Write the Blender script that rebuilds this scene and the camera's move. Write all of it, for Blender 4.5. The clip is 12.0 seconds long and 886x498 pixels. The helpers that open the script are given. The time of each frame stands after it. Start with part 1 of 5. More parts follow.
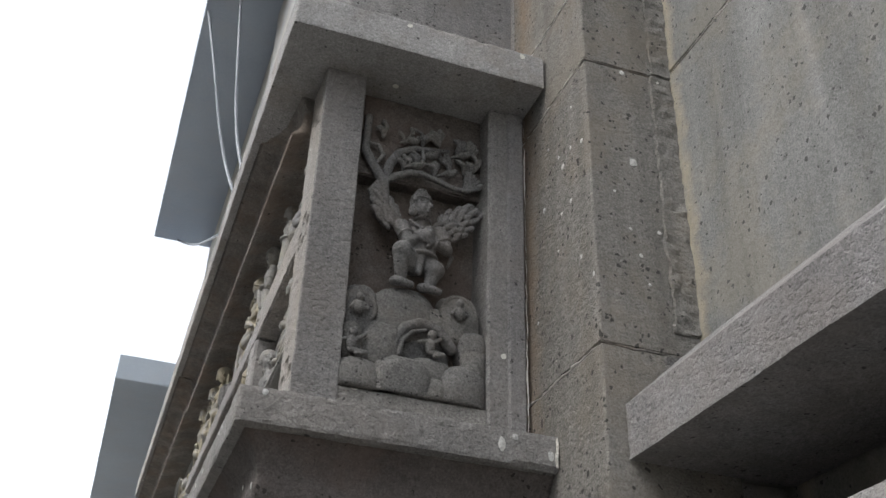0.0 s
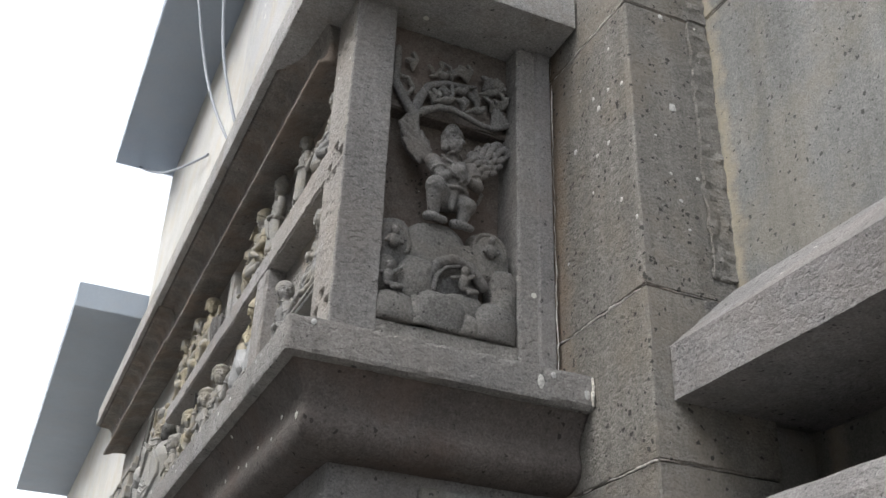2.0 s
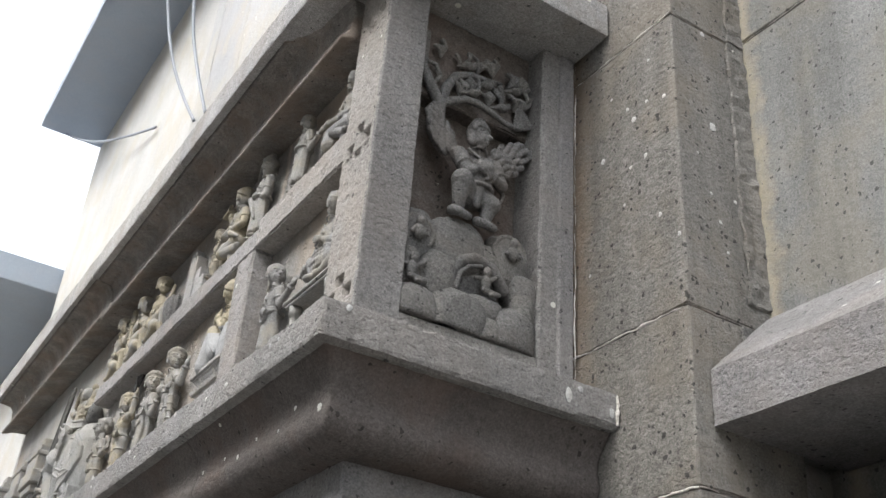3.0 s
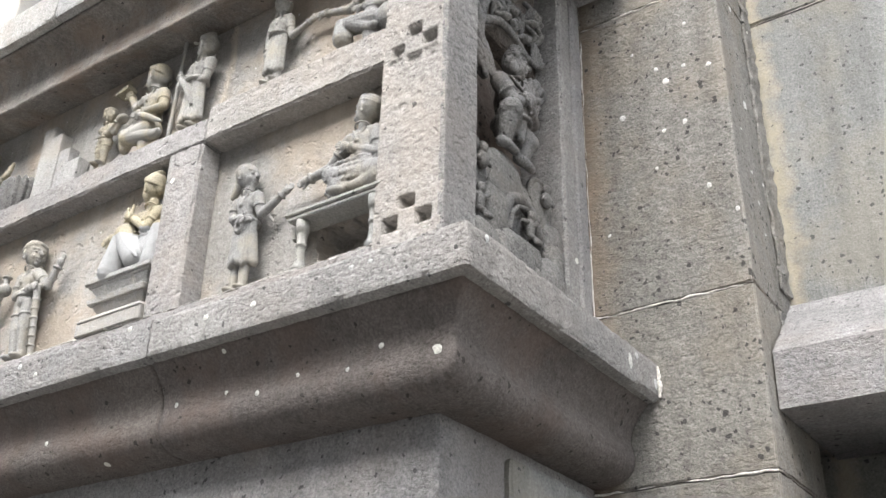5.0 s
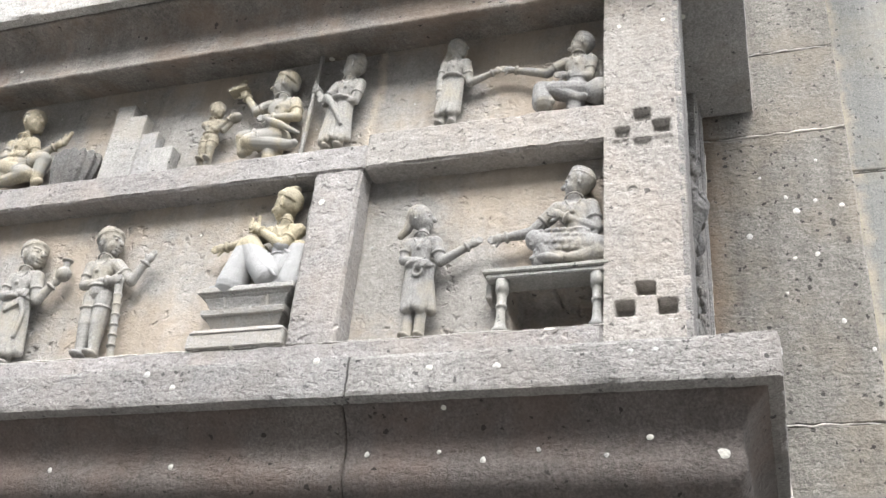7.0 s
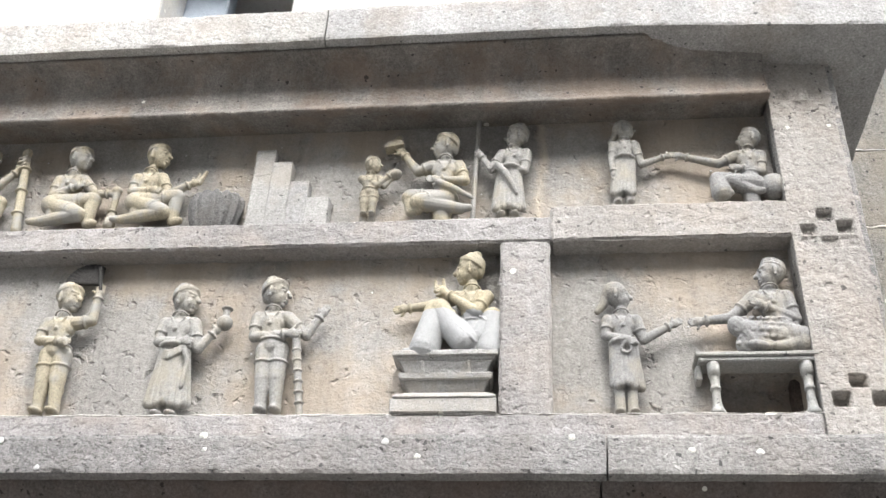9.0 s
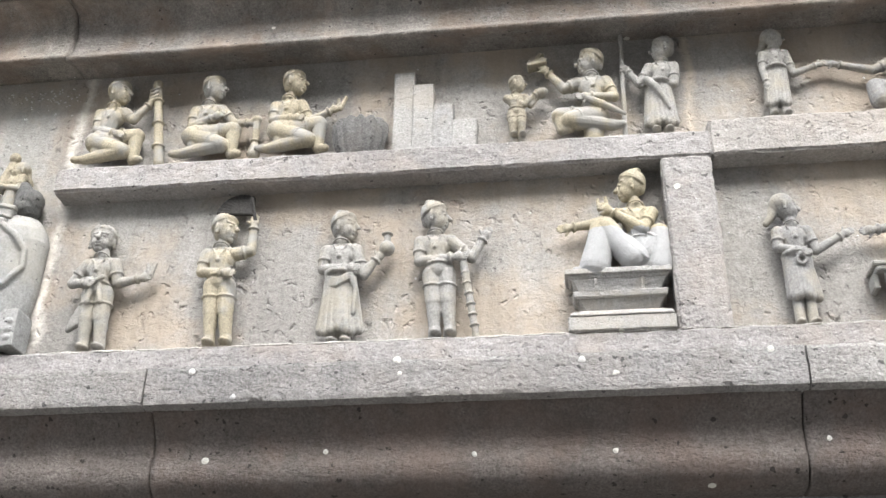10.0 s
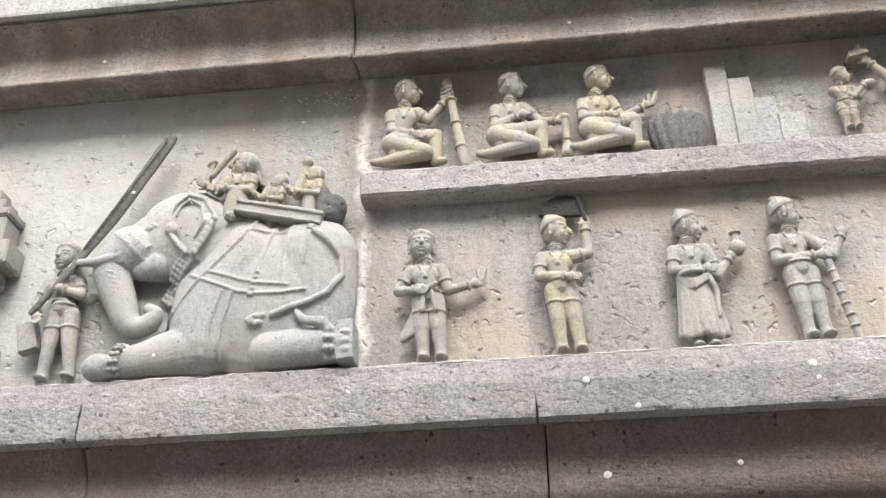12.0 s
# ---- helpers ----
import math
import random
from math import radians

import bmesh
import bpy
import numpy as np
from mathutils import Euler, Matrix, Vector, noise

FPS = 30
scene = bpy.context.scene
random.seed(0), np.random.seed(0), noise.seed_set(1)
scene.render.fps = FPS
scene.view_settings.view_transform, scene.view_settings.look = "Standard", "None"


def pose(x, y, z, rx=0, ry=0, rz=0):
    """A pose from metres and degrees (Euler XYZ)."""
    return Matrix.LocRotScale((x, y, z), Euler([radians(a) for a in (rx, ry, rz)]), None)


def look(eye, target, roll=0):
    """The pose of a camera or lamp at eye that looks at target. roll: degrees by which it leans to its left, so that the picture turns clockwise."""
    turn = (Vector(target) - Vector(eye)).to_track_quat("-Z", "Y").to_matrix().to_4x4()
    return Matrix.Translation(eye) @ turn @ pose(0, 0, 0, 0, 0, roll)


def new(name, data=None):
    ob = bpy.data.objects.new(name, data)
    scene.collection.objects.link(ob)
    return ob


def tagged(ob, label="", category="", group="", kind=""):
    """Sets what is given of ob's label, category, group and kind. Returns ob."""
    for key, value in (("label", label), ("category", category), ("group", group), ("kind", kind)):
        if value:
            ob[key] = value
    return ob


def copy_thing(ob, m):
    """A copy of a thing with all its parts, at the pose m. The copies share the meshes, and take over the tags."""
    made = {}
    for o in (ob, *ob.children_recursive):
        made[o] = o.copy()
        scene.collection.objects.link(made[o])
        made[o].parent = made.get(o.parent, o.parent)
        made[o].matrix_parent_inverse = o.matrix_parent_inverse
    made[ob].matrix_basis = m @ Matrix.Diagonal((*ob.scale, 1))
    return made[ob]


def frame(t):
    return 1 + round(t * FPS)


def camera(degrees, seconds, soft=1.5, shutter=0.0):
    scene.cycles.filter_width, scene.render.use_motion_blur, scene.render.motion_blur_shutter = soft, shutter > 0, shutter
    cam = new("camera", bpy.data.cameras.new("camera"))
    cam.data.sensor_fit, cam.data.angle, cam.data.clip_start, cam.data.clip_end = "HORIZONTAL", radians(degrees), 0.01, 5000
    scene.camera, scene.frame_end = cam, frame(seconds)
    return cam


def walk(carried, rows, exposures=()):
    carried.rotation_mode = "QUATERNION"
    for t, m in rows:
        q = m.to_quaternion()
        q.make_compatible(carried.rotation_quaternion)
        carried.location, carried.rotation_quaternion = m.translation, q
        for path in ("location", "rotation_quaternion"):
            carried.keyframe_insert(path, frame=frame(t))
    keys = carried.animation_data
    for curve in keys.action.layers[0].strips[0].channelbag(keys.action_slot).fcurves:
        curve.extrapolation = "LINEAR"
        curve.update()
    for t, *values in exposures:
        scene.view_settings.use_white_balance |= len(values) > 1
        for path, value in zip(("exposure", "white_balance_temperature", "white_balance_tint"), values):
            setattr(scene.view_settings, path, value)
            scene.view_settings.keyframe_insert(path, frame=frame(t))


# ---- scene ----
cam = camera(47.2, 12.0)
METRES, EYE, TILT, LEAN, TURN = 3.5, 1.5, 0.0, 0.0, -18.9
ROWS = [
    (0.0, 0.0, 0.0, 0.0, -1.08, 32.42, -1.69),
    (0.5, -0.0018, -0.0003, 0.0004, -1.38, 32.46, -1.85),
    (1.0, -0.0116, 0.0013, 0.0002, -1.62, 32.21, -2.46),
    (1.5, -0.0273, 0.0074, -0.0002, -4.54, 31.4, -2.12),
    (2.0, -0.0563, 0.008, -0.003, -5.62, 29.31, -1.78),
    (2.5, -0.0839, 0.0199, -0.0037, -10.41, 28.97, -3.21),
    (4.5, -0.2542, 0.1469, 0.0097, -31.64, 29.4, -1.63),
    (5.0, -0.2811, 0.1838, 0.0159, -36.63, 28.34, -1.34),
    (5.5, -0.323, 0.2267, 0.0149, -42.41, 28.99, -0.77),
    (6.0, -0.3648, 0.265, 0.017, -44.6, 28.62, -1.59),
    (6.5, -0.3855, 0.2974, 0.0174, -48.31, 31.39, -2.31),
    (7.0, -0.4116, 0.3269, 0.0198, -53.92, 32.09, -4.93),
    (7.5, -0.4517, 0.3641, 0.0198, -58.51, 32.61, -3.41),
    (9.5, -0.5462, 0.5122, 0.0225, -66.62, 30.97, -0.56),
    (10.0, -0.5613, 0.5491, 0.0187, -63.89, 29.54, -0.83),
    (10.5, -0.5674, 0.5888, 0.022, -61.67, 30.08, -0.46),
    (11.0, -0.5756, 0.633, 0.0222, -63.84, 30.57, -1.37),
    (11.5, -0.6015, 0.6799, 0.0254, -63.33, 30.59, 1.69),
    (12.0, -0.6161, 0.7228, 0.0246, -64.25, 30.52, 0.6),
]
PATH = [(t, pose(0, 0, EYE, TILT, LEAN, TURN) @ pose(METRES * x, METRES * y, METRES * z, 90 + pitch, roll, yaw)) for t, x, y, z, yaw, pitch, roll in ROWS]
PATH += [
    (2.7, look((-0.286, 0.213, 1.491), (0.552, 1.737, 2.479), 4.1)),
    (4.3, look((-0.651, 0.722, 1.538), (0.599, 1.937, 2.518), 2.8)),
    (7.7, look((-1.114, 1.786, 1.577), (0.496, 2.220, 2.681), 4.1)),
    (9.3, look((-1.220, 2.256, 1.571), (0.459, 2.413, 2.647), 1.6)),
]
walk(cam, sorted(PATH, key=lambda row: row[0]), [(0.0, 0.76), (1.5, 0.76), (2.0, 1.0), (2.5, 1.15), (4.5, 1.74), (5.0, 1.9), (6.0, 1.98), (7.5, 1.92), (9.5, 1.92), (11.0, 1.97), (12.0, 1.85)])

# ---- light ----
world = bpy.data.worlds.new("overcast_sky")
scene.world = world
world.use_nodes = True
wn, wl = world.node_tree.nodes, world.node_tree.links
sky = wn.new("ShaderNodeTexSky")
sky.sky_type, sky.sun_disc = "NISHITA", False
sky.sun_elevation, sky.sun_rotation = radians(50), radians(-100)
sky.dust_density, sky.air_density = 3.0, 1.0
pale = wn.new("ShaderNodeHueSaturation")
pale.inputs["Saturation"].default_value = 0.3
wl.new(sky.outputs[0], pale.inputs["Color"])
wl.new(pale.outputs[0], wn["Background"].inputs["Color"])
wn["Background"].inputs["Strength"].default_value = 0.25
sun = new("sun", bpy.data.lights.new("sun", "SUN"))
sun.data.energy, sun.data.angle, sun.data.color = 0.8, radians(55), (1.0, 0.993, 0.985)
sun.matrix_world = look((-5.4, 1.4, 10.4), (0.3, 2.4, 2.4))


# ---- materials ----
def ramp(nodes, stops):
    r = nodes.new("ShaderNodeValToRGB")
    el = r.color_ramp.elements
    while len(el) < len(stops):
        el.new(0.5)
    for e, (p, c) in zip(el, stops):
        e.position, e.color = p, (*c, 1)
    return r


def stone(name, dark, light, pores=1.0, spots=0.0, stain=None, stain_amount=0.0, rough=0.92, grain=1.0, bump=1.0, speck=1.0, stain_scale=5.5, rough_cut=0.0, streaks=(), pore_scale=92, runs=0.0, picks=0.0, washed=0.0, chipped=0.0):
    """Weathered basalt: two tones, fine grain, open pores, pale lichen spots and a broad stain."""
    m = bpy.data.materials.new(name)
    m.use_nodes = True
    nt = m.node_tree
    n, l = nt.nodes, nt.links
    b = n["Principled BSDF"]
    b.inputs["Roughness"].default_value = rough
    b.inputs["Specular IOR Level"].default_value = 0.25
    geo = n.new("ShaderNodeNewGeometry")
    pos = geo.outputs["Position"]

    def noisy(scale, detail=4, rgh=0.6, vec=None):
        t = n.new("ShaderNodeTexNoise")
        t.inputs["Scale"].default_value, t.inputs["Detail"].default_value, t.inputs["Roughness"].default_value = scale, detail, rgh
        l.new(vec or pos, t.inputs["Vector"])
        return t.outputs["Fac"]

    def math_node(op, a, c, clamp=False):
        t = n.new("ShaderNodeMath")
        t.operation, t.use_clamp = op, clamp
        for i, v in ((0, a), (1, c)):
            if isinstance(v, (int, float)):
                t.inputs[i].default_value = v
            else:
                l.new(v, t.inputs[i])
        return t.outputs[0]

    def mix(fac, a, c, mode="MIX"):
        t = n.new("ShaderNodeMix")
        t.data_type, t.blend_type = "RGBA", mode
        for i, v in ((0, fac), (6, a), (7, c)):
            if isinstance(v, (int, float)):
                t.inputs[i].default_value = v
            elif isinstance(v, tuple):
                t.inputs[i].default_value = (*v, 1)
            else:
                l.new(v, t.inputs[i])
        return t.outputs[2]

    broad = noisy(3.2, 5, 0.6)
    fine = noisy(80 * grain, 6, 0.75)
    grit = noisy(240 * grain, 4, 0.75)
    base = ramp(n, [(0.32, dark), (0.68, light)])
    l.new(math_node("ADD", math_node("MULTIPLY", broad, 0.5), math_node("MULTIPLY", fine, 0.5)), base.inputs[0])
    col = base.outputs[0]
    gr = ramp(n, [(0.3, (0.45, 0.45, 0.45)), (0.7, (1.4, 1.4, 1.4))])
    l.new(grit, gr.inputs[0])
    col = mix(0.85 * speck, col, gr.outputs[0], "MULTIPLY")
    info = n.new("ShaderNodeObjectInfo")
    tone = ramp(n, [(0.0, (0.9, 0.9, 0.92)), (1.0, (1.1, 1.08, 1.04))])
    l.new(info.outputs["Random"], tone.inputs[0])
    col = mix(1.0, col, tone.outputs[0], "MULTIPLY")
    if stain:
        st = ramp(n, [(0.46, (0, 0, 0)), (0.6, (1, 1, 1))])
        l.new(noisy(stain_scale, 6, 0.65), st.inputs[0])
        col = mix(math_node("MULTIPLY", st.outputs[0], stain_amount), col, stain)
    sepp = n.new("ShaderNodeSeparateXYZ")
    l.new(pos, sepp.inputs[0])
    if runs:
        stretch = n.new("ShaderNodeVectorMath")
        stretch.operation = "MULTIPLY"
        stretch.inputs[1].default_value = (16, 16, 1.1)
        l.new(pos, stretch.inputs[0])
        rn = ramp(n, [(0.4, (0.72, 0.71, 0.69)), (0.65, (1.12, 1.11, 1.09))])
        l.new(noisy(1.0, 5, 0.6, stretch.outputs[0]), rn.inputs[0])
        col = mix(runs, col, rn.outputs[0], "MULTIPLY")
    for centre, width, tint, amount in streaks:
        off = math_node("ABSOLUTE", math_node("SUBTRACT", math_node("ADD", sepp.outputs[1], math_node("MULTIPLY", math_node("SUBTRACT", noisy(17, 5, 0.7), 0.5), min(0.09, width * 4))), centre), 0)
        band = math_node("SUBTRACT", 1.0, math_node("DIVIDE", off, width), True)
        band = math_node("MULTIPLY", band, math_node("MULTIPLY", noisy(9, 5, 0.7), 1.5), True)
        col = mix(math_node("MULTIPLY", band, amount), col, tint)
    if washed:
        edge = math_node("ADD", sepp.outputs[2], math_node("MULTIPLY", math_node("SUBTRACT", noisy(30, 3, 0.6), 0.5), 0.02))
        col = mix(math_node("LESS_THAN", edge, washed), col, mix(fine, (0.22, 0.222, 0.222), (0.36, 0.362, 0.36)))
    height = math_node("MULTIPLY", fine, 0.6)
    if picks:
        tool = n.new("ShaderNodeVectorMath")
        tool.operation = "MULTIPLY"
        tool.inputs[1].default_value = (70, 62, 112)
        l.new(pos, tool.inputs[0])
        pit = ramp(n, [(0.5, (0, 0, 0)), (0.78, (1, 1, 1))])
        l.new(noisy(1.0, 4, 0.6, tool.outputs[0]), pit.inputs[0])
        height = math_node("SUBTRACT", height, math_node("MULTIPLY", pit.outputs[0], 1.3 * picks))
    if chipped:
        flake = n.new("ShaderNodeTexVoronoi")
        flake.feature = "SMOOTH_F1"
        flake.inputs["Scale"].default_value = 46
        flake.inputs["Smoothness"].default_value = 0.6
        slack = n.new("ShaderNodeVectorMath")
        slack.operation = "MULTIPLY_ADD"
        slack.inputs[1].default_value = (0.05, 0.05, 0.05)
        wander = n.new("ShaderNodeTexNoise")
        wander.inputs["Scale"].default_value, wander.inputs["Detail"].default_value = 34, 3
        l.new(pos, wander.inputs["Vector"])
        l.new(wander.outputs["Color"], slack.inputs[0])
        l.new(pos, slack.inputs[2])
        l.new(slack.outputs[0], flake.inputs["Vector"])
        dint = ramp(n, [(0.08, (1, 1, 1)), (0.34, (0, 0, 0))])
        l.new(flake.outputs["Distance"], dint.inputs[0])
        worn = ramp(n, [(0.47, (0, 0, 0)), (0.62, (1, 1, 1))])
        l.new(noisy(19, 4, 0.65), worn.inputs[0])
        height = math_node("SUBTRACT", height, math_node("MULTIPLY", math_node("MULTIPLY", dint.outputs[0], worn.outputs[0]), 2.4 * chipped))
    if rough_cut:
        height = math_node("ADD", height, math_node("MULTIPLY", noisy(38, 3, 0.6), 2.2 * rough_cut))
    height = math_node("ADD", height, math_node("MULTIPLY", grit, 0.35))
    if pores:
        warp = n.new("ShaderNodeVectorMath")
        warp.operation = "ADD"
        l.new(pos, warp.inputs[0])
        jit = n.new("ShaderNodeTexNoise")
        jit.inputs["Scale"].default_value = 130
        l.new(pos, jit.inputs["Vector"])
        sc = n.new("ShaderNodeVectorMath")
        sc.operation = "SCALE"
        sc.inputs["Scale"].default_value = 0.012
        l.new(jit.outputs["Color"], sc.inputs[0])
        l.new(sc.outputs[0], warp.inputs[1])
        v = n.new("ShaderNodeTexVoronoi")
        v.inputs["Scale"].default_value = pore_scale
        l.new(warp.outputs[0], v.inputs["Vector"])
        sep = n.new("ShaderNodeSeparateColor")
        l.new(v.outputs["Color"], sep.inputs[0])
        crowd = ramp(n, [(0.4, (0.25, 0.25, 0.25)), (0.62, (1, 1, 1))])
        l.new(noisy(6.5, 3, 0.6), crowd.inputs[0])
        few = math_node("GREATER_THAN", sep.outputs[0], math_node("SUBTRACT", 1.0, math_node("MULTIPLY", crowd.outputs[0], 0.5 * pores)))
        size = math_node("ADD", math_node("MULTIPLY", math_node("MULTIPLY", sep.outputs[1], math_node("MULTIPLY", sep.outputs[1], sep.outputs[1])), 0.24 + 0.09 * pores), 0.07 + 0.02 * pores)
        hole = math_node("MULTIPLY", few, math_node("LESS_THAN", v.outputs["Distance"], size))
        col = mix(math_node("MULTIPLY", hole, 0.82), col, tuple(c * 0.3 for c in dark))
        height = math_node("SUBTRACT", height, math_node("MULTIPLY", hole, 1.5))
    if spots:
        v = n.new("ShaderNodeTexVoronoi")
        v.inputs["Scale"].default_value = 26
        l.new(pos, v.inputs["Vector"])
        sep = n.new("ShaderNodeSeparateColor")
        l.new(v.outputs["Color"], sep.inputs[0])
        few = math_node("GREATER_THAN", sep.outputs[2], 1 - spots)
        edge = math_node("ADD", math_node("MULTIPLY", sep.outputs[1], 0.16), math_node("MULTIPLY", fine, 0.12))
        dot = math_node("MULTIPLY", few, math_node("LESS_THAN", v.outputs["Distance"], edge))
        col = mix(math_node("MULTIPLY", dot, 0.85), col, (0.62, 0.61, 0.55))
    bp = n.new("ShaderNodeBump")
    bp.inputs["Strength"].default_value, bp.inputs["Distance"].default_value = 0.66 * bump, 0.004
    l.new(height, bp.inputs["Height"])
    l.new(bp.outputs[0], b.inputs["Normal"])
    l.new(col, b.inputs["Base Color"])
    return m


GREY = stone("grey_basalt", (0.153, 0.151, 0.149), (0.306, 0.302, 0.297), 1.0, 0.05, (0.225, 0.20, 0.178), 0.28, runs=0.45, picks=0.5, bump=1.5)
# Weathered basalt, made paler for the stronger light on the cap's front.
CAPSTONE = stone("lit_weathered_cap_basalt", (0.24, 0.24, 0.238), (0.42, 0.418, 0.414), 0.5, 0.08, (0.25, 0.21, 0.17), 0.35, runs=0.4, picks=0.35, bump=1.1)
PITTED = stone("pitted_basalt", (0.115, 0.113, 0.107), (0.235, 0.231, 0.22), 1.1, 0.03, (0.195, 0.172, 0.14), 0.5, streaks=[(1.65, 0.07, (0.22, 0.158, 0.105), 0.75)], pore_scale=88, runs=0.6, picks=0.35, rough_cut=0.5, bump=1.6)
# Brown basalt darkened in colour to stand in for shade under ledge and in panel.
SHADED = stone("shaded_brown_basalt", (0.078, 0.069, 0.063), (0.165, 0.147, 0.135), 0.9, 0.03, (0.115, 0.083, 0.068), 0.45, runs=0.4, picks=0.3, bump=1.5, rough_cut=0.3)
SMOOTH = stone("dressed_grey_stone", (0.165, 0.17, 0.163), (0.265, 0.27, 0.26), 0.9, 0.0, (0.24, 0.218, 0.17), 0.35, speck=0.8, runs=0.7, rough_cut=0.4, bump=1.15, streaks=[(1.345, 0.035, (0.40, 0.345, 0.245), 0.7)])
BACK = stone("tan_back_stone", (0.216, 0.208, 0.194), (0.386, 0.374, 0.349), 0.3, 0.03, (0.335, 0.275, 0.212), 0.62, speck=0.55, runs=0.5, picks=0.22, rough_cut=0.5, bump=1.15, stain_scale=4.0, chipped=0.85,
             streaks=[(3.415, 0.017, (0.60, 0.57, 0.52), 0.9), (2.20, 0.014, (0.52, 0.44, 0.35), 0.7), (4.0, 0.6, (0.37, 0.375, 0.35), 1.0)])
ROUGH = stone("bush_hammered_basalt", (0.195, 0.187, 0.18), (0.365, 0.353, 0.343), 0.45, 0.05, (0.29, 0.25, 0.212), 0.35, rough_cut=0.7, runs=0.3, picks=0.4, bump=1.15, chipped=0.6, speck=0.75)
PALE = stone("pale_limewashed_stone", (0.36, 0.365, 0.36), (0.50, 0.505, 0.50), 0.15, 0.1, (0.45, 0.40, 0.30), 0.4, speck=0.3)
# Pale blue-grey puts the bluish glare beside the bright sky into the plaster colour.
HAZE_BLUE = stone("hazed_blue_grey_plaster", (0.32, 0.37, 0.43), (0.40, 0.455, 0.51), 0.0, 0.0, (0.36, 0.38, 0.41), 0.4, speck=0.2)
FIGURE = stone("carved_grey_stone", (0.175, 0.174, 0.168), (0.30, 0.296, 0.285), 0.0, 0.0, (0.28, 0.25, 0.19), 0.5, bump=0.95, speck=0.65, stain_scale=13, pore_scale=160)
OCHRE = stone("carved_ochre_stained_stone", (0.225, 0.203, 0.155), (0.325, 0.295, 0.228), 0.0, 0.0, (0.235, 0.232, 0.222), 0.85, bump=0.95, speck=0.65, stain_scale=15, pore_scale=160)
ROBED = stone("carved_ochre_and_white_stone", (0.27, 0.24, 0.168), (0.37, 0.33, 0.235), 0.0, 0.0, (0.28, 0.262, 0.225), 0.4, bump=0.95, speck=0.65, stain_scale=15, pore_scale=160, washed=2.462)
DARKFIG = stone("carved_dark_stone", (0.085, 0.084, 0.081), (0.205, 0.202, 0.195), 0.8, 0.0, (0.17, 0.143, 0.12), 0.35, bump=2.0, speck=1.15, pore_scale=120, rough_cut=0.35)
ELEPHANT = stone("carved_pale_grey_stone", (0.20, 0.203, 0.198), (0.345, 0.346, 0.336), 0.3, 0.05, (0.28, 0.262, 0.225), 0.5, bump=1.0, speck=0.65, picks=0.12, pore_scale=130)
MOSSY = stone("dark_mossy_stone", (0.05, 0.05, 0.047), (0.13, 0.13, 0.124), 0.3, 0.12, (0.16, 0.155, 0.14), 0.4, bump=1.5, stain_scale=14)
# Near-black colour in place of the shade the fan lies in.
SHADE_BLACK = stone("shade_black_stone", (0.014, 0.013, 0.013), (0.04, 0.039, 0.038), 0.0, 0.0, bump=1.0)
MORTAR = stone("lime_mortar", (0.40, 0.385, 0.36), (0.64, 0.62, 0.58), 0.0, 0.0)
LICHEN = stone("white_lichen", (0.38, 0.38, 0.365), (0.58, 0.58, 0.555), 0.0, 0.0, speck=0.8)
STAINED = stone("rain_stained_stone", (0.118, 0.113, 0.107), (0.315, 0.30, 0.282), 0.5, 0.06, (0.215, 0.165, 0.128), 0.6, speck=0.9, runs=0.75, picks=0.5, rough_cut=0.5, bump=1.5, stain_scale=6.5)
LIME = stone("lime_streaked_stone", (0.215, 0.212, 0.205), (0.40, 0.397, 0.385), 0.25, 0.05, (0.30, 0.275, 0.24), 0.6, speck=0.7, picks=0.3, bump=1.2, stain_scale=11)
GROUND = stone("street_paving", (0.19, 0.185, 0.175), (0.30, 0.29, 0.275), 0.3, 0.0)


# ---- builders ----
def mesh_object(name, verts, faces, material, parent=None, label="", smooth=False):
    me = bpy.data.meshes.new(name)
    me.from_pydata(verts, [], faces)
    me.materials.append(material)
    if smooth:
        me.polygons.foreach_set("use_smooth", [True] * len(me.polygons))
    me.validate()
    ob = new(name, me)
    if parent:
        ob.parent = parent
    return tagged(ob, label)


def wobble(p, amount):
    v = noise.noise_vector(Vector(p) * 9) * amount * 0.5 + noise.noise_vector(Vector(p) * 55) * amount * 0.7
    return (p[0] + v.x, p[1] + v.y, p[2] + v.z)


def steps(a, b, size):
    n = max(1, round(abs(b - a) / size))
    return [a + (b - a) * i / n for i in range(n + 1)]


